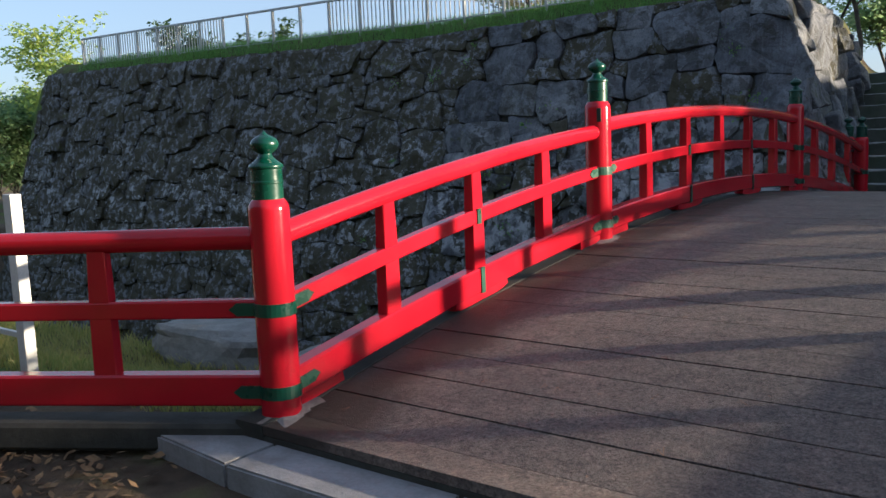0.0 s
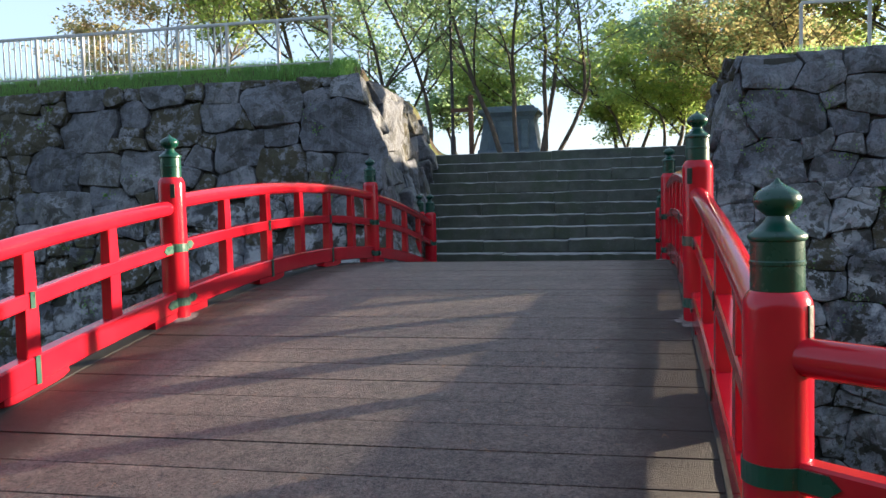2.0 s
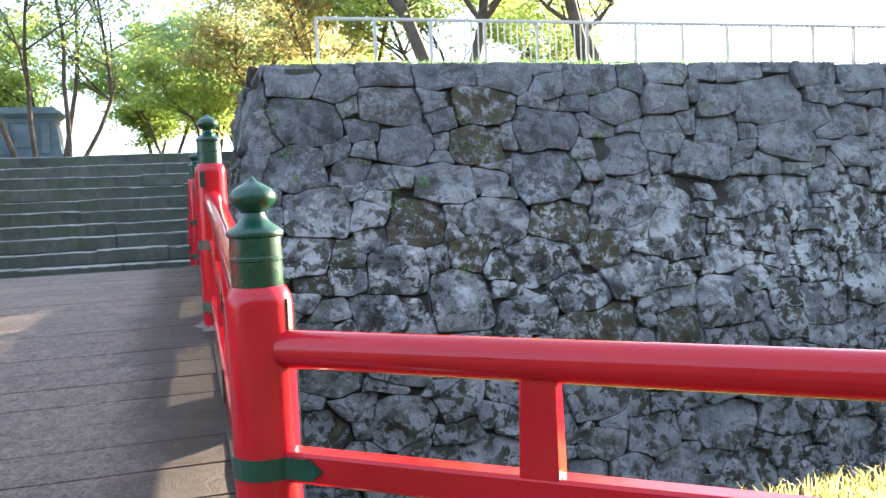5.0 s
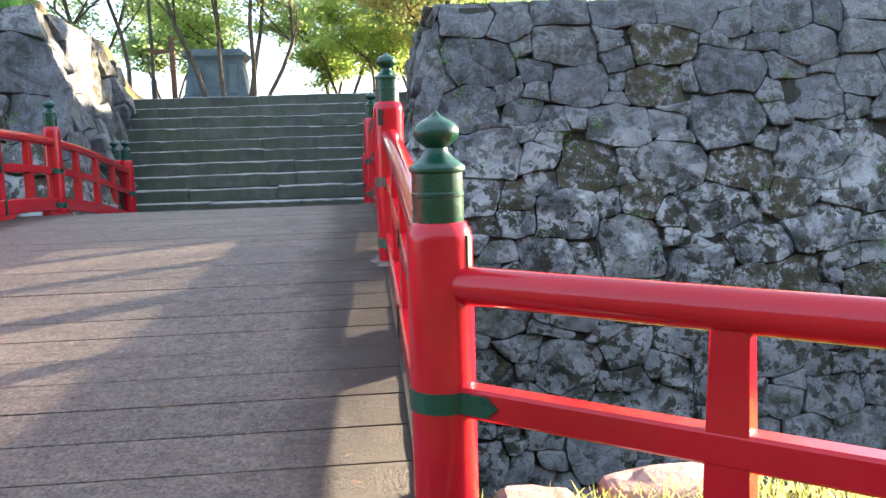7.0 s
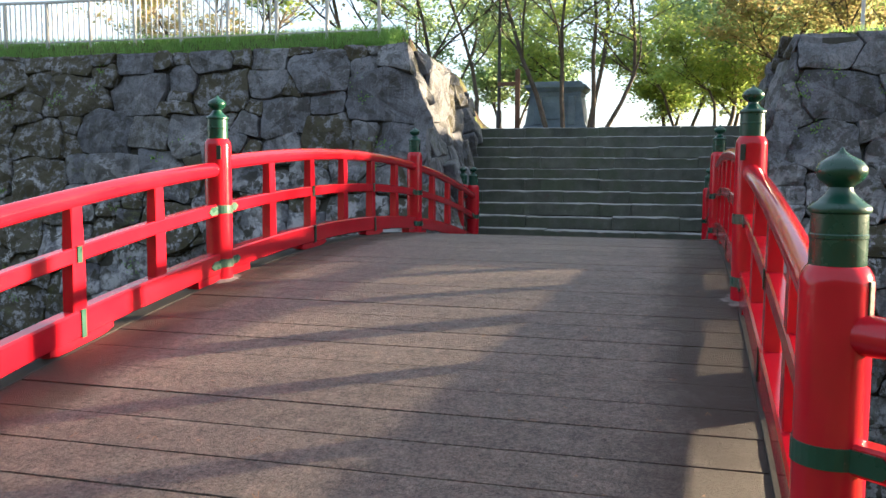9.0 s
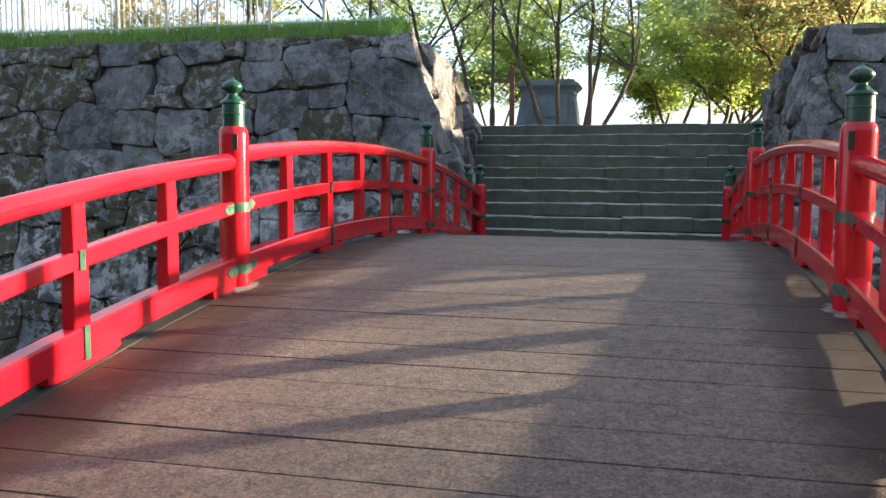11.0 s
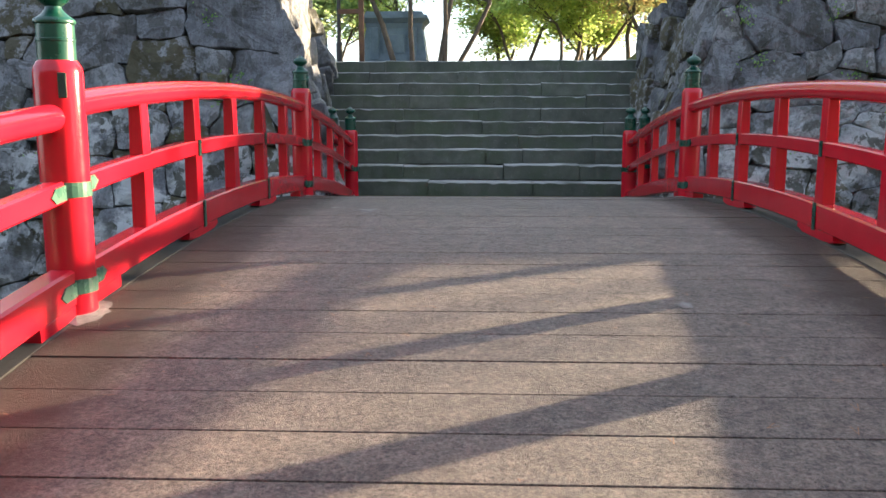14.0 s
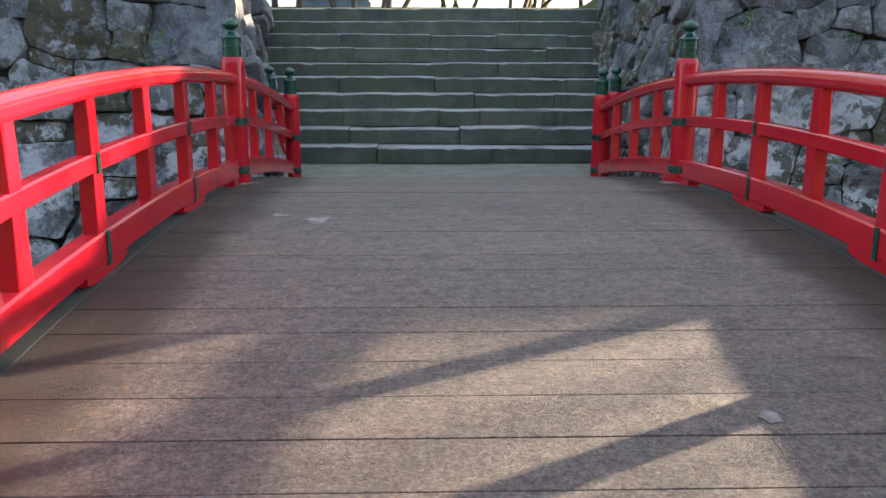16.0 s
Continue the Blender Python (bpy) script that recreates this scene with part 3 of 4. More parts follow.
def backing(name, corners_front, depth, label):
    """A solid core behind the blocks: front corners and the way back."""
    n = len(corners_front)
    verts = [tuple(c) for c in corners_front] + [tuple(Vector(c) + Vector(depth)) for c in corners_front]
    faces = [tuple(range(n)), tuple(range(2 * n - 1, n - 1, -1))] + [(i, i + n, (i + 1) % n + n, (i + 1) % n) for i in range(n)]
    bm = bmesh.new()
    vs = [bm.verts.new(v) for v in verts]
    for f in faces:
        bm.faces.new([vs[i] for i in f])
    bmesh.ops.recalc_face_normals(bm, faces=bm.faces[:])
    return tagged(part(name, bm, GROUT), label, "stone wall", kind="structure")


Z0 = -5.2


def make_left_wall():
    rng = random.Random(11)
    wall = backing("wall_left", [(-26.5, left_face(0, 4.0) + 0.14, 4.0), (-11, left_face(0, 3.56) + 0.14, 3.56), (left_flank(11.75, 3.56) - 0.16, left_face(0, 3.56) + 0.14, 3.56),
                                 (left_flank(11, Z0) - 0.16, left_face(0, Z0) + 0.14, Z0), (-28.4, left_face(0, Z0) + 0.14, Z0)], (0, 0.8, 0),
                   "tall battered rampart of fitted grey stones, mossy and lichened low down")
    domain = [(-26.6, 4.02), (-28.5, Z0), (left_flank(11, Z0) + 0.02, Z0), (left_flank(11.75, WALL_TOP) + 0.02, WALL_TOP), (-11, WALL_TOP)]
    big = [(-9.84, 3.42, 0.32), (-8.41, 3.38, 0.30), (-6.85, 3.40, 0.30), (-5.67, 3.46, 0.22), (-4.61, 3.17, 0.40), (-3.79, 3.20, 0.20), (-3.22, 3.36, 0.28),
           (-3.41, 2.67, 0.52), (-2.94, 1.92, 0.44), (-11.41, 3.15, 0.39), (-9.75, 2.82, 0.42), (-8.30, 2.83, 0.43), (-6.57, 2.86, 0.44), (-5.61, 2.92, 0.25),
           (-5.18, 2.38, 0.34), (-4.40, 2.56, 0.19), (-4.38, 2.01, 0.34), (-3.72, 2.16, 0.18), (-7.05, 2.07, 0.38), (-7.88, 2.07, 0.30), (-8.93, 2.11, 0.41),
           (-10.36, 1.97, 0.41), (-11.54, 2.43, 0.38), (-10.24, 1.16, 0.46), (-8.61, 1.23, 0.42), (-5.81, 1.31, 0.31), (-4.60, 1.22, 0.28), (-7.40, 1.19, 0.30)]
    seeds = pack(rng, big, -28, -1.2, Z0, WALL_TOP + 0.05, ((0.42, 900), (0.32, 1500), (0.22, 2500), (0.15, 3500), (0.09, 5000)))
    place = lambda u, v, d: (u, left_face(u, v) - d, v + 0.25 * d)
    wall_stones(wall, stone_cells(seeds, domain), place, lambda u, v: u > -9.5 and v > -1.6, rng)
    return wall


def make_right_wall():
    rng = random.Random(5)
    wall = backing("wall_right", [(right_flank(11.95, 3.56) + 0.16, right_face(0, 3.56) + 0.14, 3.56), (24, right_face(0, 3.56) + 0.14, 3.56),
                                  (24, right_face(0, Z0) + 0.14, Z0), (right_flank(11, Z0) + 0.16, right_face(0, Z0) + 0.14, Z0)], (0, 0.8, 0),
                   "tall battered rampart of fitted grey stones with pale lichen and dark moss")
    domain = [(right_flank(11.95, WALL_TOP) - 0.02, WALL_TOP), (right_flank(11, Z0) - 0.02, Z0), (24.0, Z0), (24.0, WALL_TOP + 0.02)]
    upper = [(3.71, 3.28, 0.31), (5.35, 3.40, 0.34), (7.56, 3.38, 0.38), (9.24, 3.36, 0.42), (10.8, 3.42, 0.36), (12.4, 3.45, 0.32), (3.91, 2.58, 0.42), (4.41, 3.15, 0.20),
             (5.40, 2.87, 0.40), (7.06, 2.85, 0.39), (4.86, 2.43, 0.23), (5.58, 2.17, 0.36), (6.93, 2.14, 0.37), (8.26, 2.36, 0.44), (9.68, 2.81, 0.34), (10.7, 2.96, 0.34),
             (13.1, 2.90, 0.52), (11.86, 2.87, 0.33), (3.71, 1.83, 0.40), (4.66, 1.76, 0.19), (6.24, 1.46, 0.37), (7.04, 1.49, 0.19), (8.14, 1.54, 0.49), (9.69, 1.93, 0.39),
             (10.62, 2.26, 0.35), (11.76, 2.23, 0.34), (11.36, 1.74, 0.41), (13.33, 2.10, 0.46)]
    lower = [(3.98, 1.10, 0.42), (5.70, 0.83, 0.40), (7.06, 0.79, 0.42), (8.34, 0.67, 0.35), (9.50, 0.99, 0.45), (10.58, 1.15, 0.39), (12.04, 1.0, 0.41), (13.2, 1.05, 0.37),
             (3.69, 0.38, 0.33), (5.26, 0.06, 0.37), (6.57, 0.28, 0.25), (7.90, 0.03, 0.44), (10.65, 0.36, 0.46), (12.59, 0.30, 0.42), (6.31, -0.51, 0.46), (4.83, -0.61, 0.34),
             (7.52, -0.88, 0.34), (8.59, -0.52, 0.37), (9.88, -0.30, 0.34), (9.16, -1.13, 0.35), (11.42, -0.95, 0.44)]
    seeds = pack(rng, upper + lower, 2.2, 24, Z0, WALL_TOP + 0.05, ((0.42, 700), (0.32, 1200), (0.22, 2200), (0.15, 3200), (0.09, 5000)))
    place = lambda u, v, d: (u, right_face(u, v) - d, v + 0.2 * d)
    wall_stones(wall, stone_cells(seeds, domain), place, lambda u, v: u < 10.5 and v > -1.6, rng)
    return wall


def make_flank(name, flank, face, s, seed, fixed):
    rng = random.Random(seed)
    y0, y1 = 11.9, 19.2
    core = [(flank(y0, 3.5) + s * 0.16, y0 + 0.1, 3.5), (flank(y1, 3.5) + s * 0.16, y1, 3.0), (flank(y1, -0.4) + s * 0.16, y1, -0.4), (flank(11.2, -0.4) + s * 0.16, face(0, -0.4) + 0.2, -0.4)]
    wall = backing(name, core, (s * 0.75, 0, 0), "stone flank of the passage beside the stairs")
    domain = [(face(0, WALL_TOP) + 0.04, WALL_TOP), (face(0, -0.5) + 0.04, -0.5), (y1, -0.5), (y1, 3.05), (15.5, WALL_TOP - 0.1)]
    if s > 0:
        domain = list(reversed(domain))
    seeds = pack(rng, fixed, 11.0, y1, -0.5, WALL_TOP, ((0.45, 60), (0.33, 250), (0.2, 500), (0.12, 700)))
    place = lambda u, v, d: (flank(u, v) - s * d, u, v + 0.22 * d)
    wall_stones(wall, stone_cells(seeds, domain), place, lambda u, v: True, rng, 0.15, 1.7)
    return wall


make_left_wall()
make_right_wall()
make_flank("wall_left_flank", left_flank, left_face, -1, 3, [(12.2, 3.05, 0.42), (12.3, 2.15, 0.55), (13.5, 2.85, 0.48), (14.9, 2.75, 0.50), (15.3, 1.70, 0.55), (13.6, 1.15, 0.5), (12.0, 1.2, 0.5)])
make_flank("wall_right_flank", right_flank, right_face, 1, 4, [(12.8, 2.8, 0.5), (14.4, 2.5, 0.5)])


# Stairs ------------------------------------------------------------------
def make_stairs():
    rng = random.Random(21)
    stairs = None
    for i in range(1, 12):
        z1, y0 = 0.245 * i, 14.34 + 0.422 * (i - 1)
        if i == 1:
            bm = bmesh.new()
            for j in range(1, 11):
                box(bm, -3.6, 3.5, 14.46 + 0.422 * (j - 1), 14.46 + 0.422 * j + 0.1, -0.3, 0.245 * j - 0.06)
            stairs = tagged(part("stairs", bm, GROUT), "broad flight of worn grey stone steps between the ramparts", "stairs", kind="structure")
        if i == 11:
            break
        x = -3.7
        while x < 3.6:
            w = rng.uniform(1.1, 2.4)
            x1 = min(3.6, x + w)
            if i == 3 and x < -0.02 < x1:
                x1 = -0.02 if x < -0.6 else x1
            if i == 3 and abs(x + 0.02) < 0.01:
                x1 = 0.62
            dz, dy = rng.uniform(-0.016, 0.016), rng.uniform(-0.03, 0.03)
            if i == 3 and abs(x + 0.02) < 0.01:
                dz, dy = 0.012, -0.05
            bm = bmesh.new()
            cols, tilt = max(4, int((x1 - x) / 0.09)), rng.uniform(-0.008, 0.008)
            rings = []
            for c in range(cols + 1):
                px = x + 0.004 + (x1 - x - 0.008) * c / cols
                wob = lambda k, f, a: a * noise.noise((px * f, i * 3.1, k))
                lift = z1 + dz + tilt * (px - x) + wob(1, 2.2, 0.008) + wob(2, 9, 0.006)
                front = y0 + dy + wob(3, 1.8, 0.022) + wob(4, 8, 0.012)
                worn = 0.012 + max(0, wob(5, 6, 0.035))
                rings.append([bm.verts.new((px, yy, zz)) for yy, zz in ((y0 + 0.46, z1 - 0.24), (front + wob(6, 5, 0.012), z1 - 0.24), (front, z1 - 0.12), (front, lift - worn),
                                                                       (front + worn, lift), (y0 + 0.46, lift))])
            for ra, rb in zip(rings, rings[1:]):
                for k in range(6):
                    bm.faces.new((ra[k], rb[k], rb[(k + 1) % 6], ra[(k + 1) % 6]))
            bm.faces.new(rings[0])
            bm.faces.new(list(reversed(rings[-1])))
            bmesh.ops.recalc_face_normals(bm, faces=bm.faces[:])
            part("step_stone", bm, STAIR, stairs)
            x = x1
    return stairs


make_stairs()


def make_landing():
    bm = bmesh.new()
    box(bm, -2.5, 2.6, 12.86, 14.4, -0.30, -0.01, 0.02)
    tagged(part("pavement_landing", bm, CONCRETE), "worn stone landing between bridge and stairs", "paving", kind="structure")
    bm = bmesh.new()
    box(bm, -3.4, 3.4, 10.2, 12.85, -5.3, -0.22, 0.02)
    tagged(part("abutment_far", bm, GREY_ROCK), "rough grey bridge abutment", "abutment", kind="structure")
    bm = bmesh.new()
    box(bm, -2.3, 2.3, 0.1, 1.4, -5.3, -0.50, 0.02)
    tagged(part("abutment_near", bm, GREY_ROCK), "rough grey bridge abutment", "abutment", kind="structure")


make_landing()


def make_sky_blocker():
    """Unseen dark wall, added behind the walk's start to block skylight and darken reflections."""
    bm = bmesh.new()
    box(bm, -60, 60, -17.0, -16.0, -0.4, 9.0, 0.1)
    tagged(part("wall_behind", bm, make_plain("dark_blocker", (0.016, 0.022, 0.012), (0.045, 0.052, 0.030), 0.6, 0.95, 0.9, 0.2, 3.0)),
           "plain dark wall added unseen behind the walk to block skylight", "stone wall", kind="structure")


make_sky_blocker()


# Kerb at the near end ----------------------------------------------------
def make_sill(p0, p1):
    """The low stone sill that a wing of the railing stands on."""
    path = [Vector((p0[0] + (p1[0] - p0[0]) * i / 6, p0[1] + (p1[1] - p0[1]) * i / 6, -0.10)) for i in range(7)]
    sill = part("sill", sweep(bmesh.new(), path, rounded(0.24, 0.15, 0.02)), MOSSY)
    tagged(sill, "low weathered sill under the railing wing", "sill", kind="structure")


make_sill((-2.06, 0.0), (-4.7, -1.56))
make_sill((2.06, 0.0), (4.3, -1.94))


def make_kerb():
    kerb = empty("kerb", "pale granite kerb stones before the bridge deck", "kerb", kind="structure", at=(0, -0.4, 0))
    xs = [-2.90, -1.90, -0.72, 0.40, 1.50, 2.75]
    for a, b in zip(xs, xs[1:]):
        bm = bmesh.new()
        box(bm, a + 0.004, b - 0.004, -0.11, 0.34, -0.30, -0.08, 0)
        for v in bm.verts:
            if v.co.x < -2.7:
                v.co.x += 0.36 if v.co.y > 0 else 0
                v.co.y += 0.11 if v.co.y < 0 else 0
        bmesh.ops.bevel(bm, geom=bm.edges[:], offset=0.012, segments=2, affect='EDGES')
        part("kerb_stone", bm, GRANITE, kerb)


make_kerb()


# Fences on the ramparts --------------------------------------------------
def make_fence(x_from, step, count, y, foot, top, picket, label):
    fence = empty("metal_fence", label, "fence", "rampart fences", at=(x_from, y, foot(x_from)))
    base = Vector(fence.location)
    xs = [x_from + step * i for i in range(count)]
    path = [Vector((x, y, foot(x) + top)) - base for x in xs]
    part("top_rail", sweep(bmesh.new(), path, rounded(0.05, 0.06, 0.012)), METAL, fence)
    path = [Vector((x, y, foot(x) + 0.07)) - base for x in xs]
    part("bottom_rail", sweep(bmesh.new(), path, rounded(0.025, 0.03, 0.006)), METAL, fence)
    bm = bmesh.new()
    box(bm, -0.026, 0.026, -0.035, 0.035, -0.3, top, 0.005)
    post_me = mesh_of("fence_post", bm, METAL)
    bm = bmesh.new()
    box(bm, -0.011, 0.011, -0.011, 0.011, 0.07, top - 0.03)
    bar_me = mesh_of("bar", bm, WHITE_METAL)
    for i, x in enumerate(xs):
        p = new("fence_post", post_me)
        p.parent, p.location = fence, Vector((x, y, foot(x))) - base
        if i + 1 < count and picket(i):
            for j in range(1, 8):
                xx = x + step * j / 8
                q = new("bar", bar_me)
                q.parent, q.location = fence, Vector((xx, y, foot(xx))) - base
    return fence


make_fence(-3.86, -1.035, 22, 12.6, lambda x: 3.92 + 0.020 * max(0, -11 - x), 0.88, lambda i: 2 <= i <= 9 or i >= 14, "grey metal guard fence with upright bars on the grassy rampart")
make_fence(4.32, 1.045, 19, 12.6, lambda x: 3.63, 0.83, lambda i: i >= 2, "grey metal guard fence with upright bars on the stone rampart")


# Grass -------------------------------------------------------------------
def make_grass(name, count, area, height, material, label, rng, spread=0.5):
    verts, faces = [], []
    for _ in range(count):
        x, y, z = area(rng)
        h = height * rng.uniform(0.5, 1.3)
        a = rng.uniform(0, math.tau)
        w = rng.uniform(0.003, 0.007) * (1 + height)
        lx, ly = rng.gauss(0, spread) * h, rng.gauss(0, spread) * h
        dx, dy = math.cos(a) * w, math.sin(a) * w
        o = len(verts)
        verts += [(x - dx, y - dy, z - 0.02), (x + dx, y + dy, z - 0.02), (x + dx * 0.7 + lx * 0.4, y + dy * 0.7 + ly * 0.4, z + h * 0.6),
                  (x - dx * 0.7 + lx * 0.4, y - dy * 0.7 + ly * 0.4, z + h * 0.6), (x + lx, y + ly, z + h)]
        faces += [(o, o + 1, o + 2, o + 3), (o + 3, o + 2, o + 4)]
    return tagged(raw(name, verts, faces, material), label, "grass", kind="stuff")


def bank_left(rng):
    x = -3.3 - rng.random() ** 1.3 * 22
    y = 11.78 + rng.random() ** 1.2 * 1.5
    return x, y, ground_height(x, y)


def bank_right(rng):
    x = 3.7 + rng.random() * 9.5
    y = 12.0 + rng.random() * 1.2
    return x, y, ground_height(x, y)


def near_right(rng):
    x, y = rng.uniform(2.35, 6.5), rng.uniform(-0.6, 1.4)
    return x, y, ground_height(x, y)


def near_left(rng):
    x, y = rng.uniform(-8.5, -2.9), rng.uniform(0.0, 1.75)
    return x, y, ground_height(x, y)


grng = random.Random(8)
make_grass("grass", 26000, bank_left, 0.16, GRASS, "fresh green grass along the rampart edge", grng, 0.35)
make_grass("grass", 3000, bank_right, 0.08, GRASS, "thin grass on the rampart top", grng)
make_grass("grass", 9000, near_right, 0.11, GRASS_DRY, "sunlit yellow-green grass on the near bank", grng)
make_grass("grass", 9000, near_left, 0.11, GRASS_DRY, "yellow-green grass on the near bank", grng)
grng = random.Random(9)


def make_tufts():
    rng = random.Random(14)
    verts, faces = [], []
    for _ in range(70):
        if rng.random() < 0.5:
            x, z = rng.uniform(3.2, 11), rng.uniform(-1.2, 3.4)
            y = right_face(x, z) - 0.02
        else:
            x, z = rng.uniform(-12, -3.2), rng.uniform(-1.2, 3.4)
            y = left_face(x, z) - 0.02
        spot = rng.uniform(0.05, 0.13)
        for _ in range(26):
            c = Vector((x + rng.gauss(0, spot), y - abs(rng.gauss(0, 0.03)), z + rng.gauss(0, spot * 0.6)))
            a = Vector((rng.gauss(0, 1), -abs(rng.gauss(0, 0.7)), rng.gauss(0.3, 0.8))).normalized() * rng.uniform(0.02, 0.06)
            b = a.cross(Vector((0, 1, 0.3))).normalized() * 0.012
            o = len(verts)
            verts += [tuple(c), tuple(c + a * 0.5 + b), tuple(c + a), tuple(c + a * 0.5 - b)]
            faces.append((o, o + 1, o + 2, o + 3))
    tagged(raw("wall_plants", verts, faces, GRASS), "small green ferns and weeds in the wall joints", "weeds", kind="stuff")


make_tufts()


# Trees -------------------------------------------------------------------
def tube(verts, faces, pts, radii, n=6):
    o0 = len(verts)
    for i, p in enumerate(pts):
        d = (pts[min(i + 1, len(pts) - 1)] - pts[max(i - 1, 0)]).normalized()
        a = d.orthogonal().normalized()
        b = d.cross(a)
        for k in range(n):
            t = math.tau * k / n
            verts.append(tuple(p + (a * math.cos(t) + b * math.sin(t)) * radii[i]))
    for i in range(len(pts) - 1):
        for k in range(n):
            k2 = (k + 1) % n
            faces.append((o0 + i * n + k, o0 + i * n + k2, o0 + (i + 1) * n + k2, o0 + (i + 1) * n + k))


def make_tree(x, y, height, seed, leaf, label, trunks=1, lean=(0, 0), leaves=5000, leaf_size=0.13, crown=0.28, spread=0.95, radius=0.08, flat=0.32, z=None, low=2):
    rng = random.Random(seed)
    base = Vector((x, y, (ground_height(x, y) if z is None else z) - 0.1))
    tree = empty("tree", label, "tree", "park trees", at=base)
    wood_v, wood_f, tips = [], [], []

    def grow(p, d, length, r, level):
        n = 5
        pts, radii = [p.copy()], [r]
        for i in range(n):
            d = (d + Vector((rng.gauss(0, 0.16), rng.gauss(0, 0.16), rng.gauss(0.03, 0.08)))).normalized()
            p = p + d * length / n
            pts.append(p.copy())
            radii.append(r * (1 - 0.55 * (i + 1) / n))
            if level >= 2:
                tips.append((p.copy(), level))
        tube(wood_v, wood_f, pts, radii, 7 if level == 0 else 5 if level == 1 else 3)
        if level < 3:
            count = (6, 5, 3)[level] + rng.choice((0, 1))
            for k in range(count):
                i = rng.randint(low if level == 0 else 1, n)
                a = rng.uniform(0, math.tau)
                out = Vector((math.cos(a), math.sin(a), rng.uniform(0.05, 0.7) * (1.2 - flat)))
                nd = (d * (0.55 if level == 0 else 0.5) + out * spread).normalized()
                grow(pts[i], nd, length * rng.uniform(0.42, 0.68), radii[i] * rng.uniform(0.5, 0.7), level + 1)

    for k in range(trunks):
        a = math.tau * k / max(1, trunks) + rng.random()
        off = Vector((math.cos(a), math.sin(a), 0)) * (0.25 if trunks > 1 else 0)
        d = Vector((lean[0] + off.x * 0.9, lean[1] + off.y * 0.9, 1)).normalized()
        grow(off, d, height * rng.uniform(0.5, 0.62), radius * rng.uniform(0.8, 1.1), 0)
    raw("trunk", wood_v, wood_f, BARK, tree, True)
    # thin level sprays of small leaves round the twigs, with gaps between them
    gen = np.random.default_rng(seed)
    spots = np.array([tuple(p) for p, level in tips if rng.random() > 0.52])
    per = max(2, int(leaves * 1.15 / len(spots)))
    n = len(spots) * per
    size = crown * gen.uniform(0.6, 1.5, len(spots))
    tilt = gen.normal(0, 0.16, (len(spots), 2))
    ang, rad = gen.uniform(0, math.tau, n), np.sqrt(gen.uniform(0, 1, n)) * np.repeat(size, per) * 1.5
    off = np.stack([np.cos(ang) * rad, np.sin(ang) * rad, np.zeros(n)], 1)
    tl = np.repeat(tilt, per, 0)
    off[:, 2] = off[:, 0] * tl[:, 0] + off[:, 1] * tl[:, 1] - 0.25 * rad ** 2 + gen.normal(0, 0.05 + 0.08 * flat, n)
    c = np.repeat(spots, per, 0) + off
    nrm = gen.normal(0, 0.5, (n, 3))
    nrm[:, 2] += 1
    nrm /= np.linalg.norm(nrm, axis=1)[:, None]
    a = np.cross(nrm, gen.normal(0, 1, (n, 3)))
    a /= np.linalg.norm(a, axis=1)[:, None]
    b = np.cross(nrm, a)
    s = (leaf_size * 0.85 * gen.uniform(0.6, 1.3, n))[:, None]
    quad = np.stack([c - a * s * 0.5, c + b * s * 0.32 + nrm * s * 0.08, c + a * s * 0.5, c - b * s * 0.32 + nrm * s * 0.08], 1).reshape(-1, 3)
    me = bpy.data.meshes.new("crown")
    me.vertices.add(n * 4)
    me.vertices.foreach_set("co", quad.ravel())
    me.loops.add(n * 4)
    me.loops.foreach_set("vertex_index", np.arange(n * 4, dtype=np.int32))
    me.polygons.add(n)
    me.polygons.foreach_set("loop_start", np.arange(0, n * 4, 4, dtype=np.int32))
    me.update()
    me.materials.append(leaf)
    new("crown", me).parent = tree
    return tree


GREEN_LABEL = "slender park tree with thin spreading branches and sunlit green leaves"
RUST_LABEL = "park tree with green leaves turning rusty brown"
YELLOW_LABEL = "low spreading tree with bright yellow-green leaves"
# beyond the stairs
make_tree(-2.2, 24.0, 10.0, 31, LEAF_GREEN, GREEN_LABEL, 2, (-0.25, 0), 5600, 0.17, 0.26)
make_tree(-1.0, 24.5, 9.5, 32, LEAF_YELLOW, GREEN_LABEL, 3, (0.2, 0), 5000, 0.16, 0.26)
make_tree(-5.4, 26.0, 10.5, 33, LEAF_GREEN, GREEN_LABEL, 2, (-0.2, 0), 5600, 0.18, 0.28)
make_tree(4.8, 29.0, 9.0, 34, LEAF_RUST, RUST_LABEL, 1, (-0.4, 0), 10416, 0.18, 0.31)
make_tree(1.6, 36.0, 7.5, 35, LEAF_YELLOW, YELLOW_LABEL, 2, (0.15, 0), 10416, 0.22, 0.46, 1.3, flat=0.25)
make_tree(5.0, 40.0, 9.0, 38, LEAF_GREEN, GREEN_LABEL, 2, (-0.1, 0), 11284, 0.24, 0.50, 1.2, flat=0.25)
make_tree(7.6, 26.0, 10.0, 36, LEAF_RUST, RUST_LABEL, 2, (-0.25, 0), 10416, 0.17, 0.28)
make_tree(-9.0, 35.0, 11.0, 37, LEAF_GREEN, GREEN_LABEL, 2, (0, 0), 10416, 0.22, 0.31)
make_tree(3.6, 31.5, 9.0, 139, LEAF_GREEN, GREEN_LABEL, 2, (0.3, 0), 11500, 0.19, 0.43, 1.4, flat=0.3)
make_tree(7.5, 34.0, 7.5, 40, LEAF_RUST, RUST_LABEL, 2, (-0.1, 0), 12500, 0.2, 0.43, 1.3, flat=0.3)
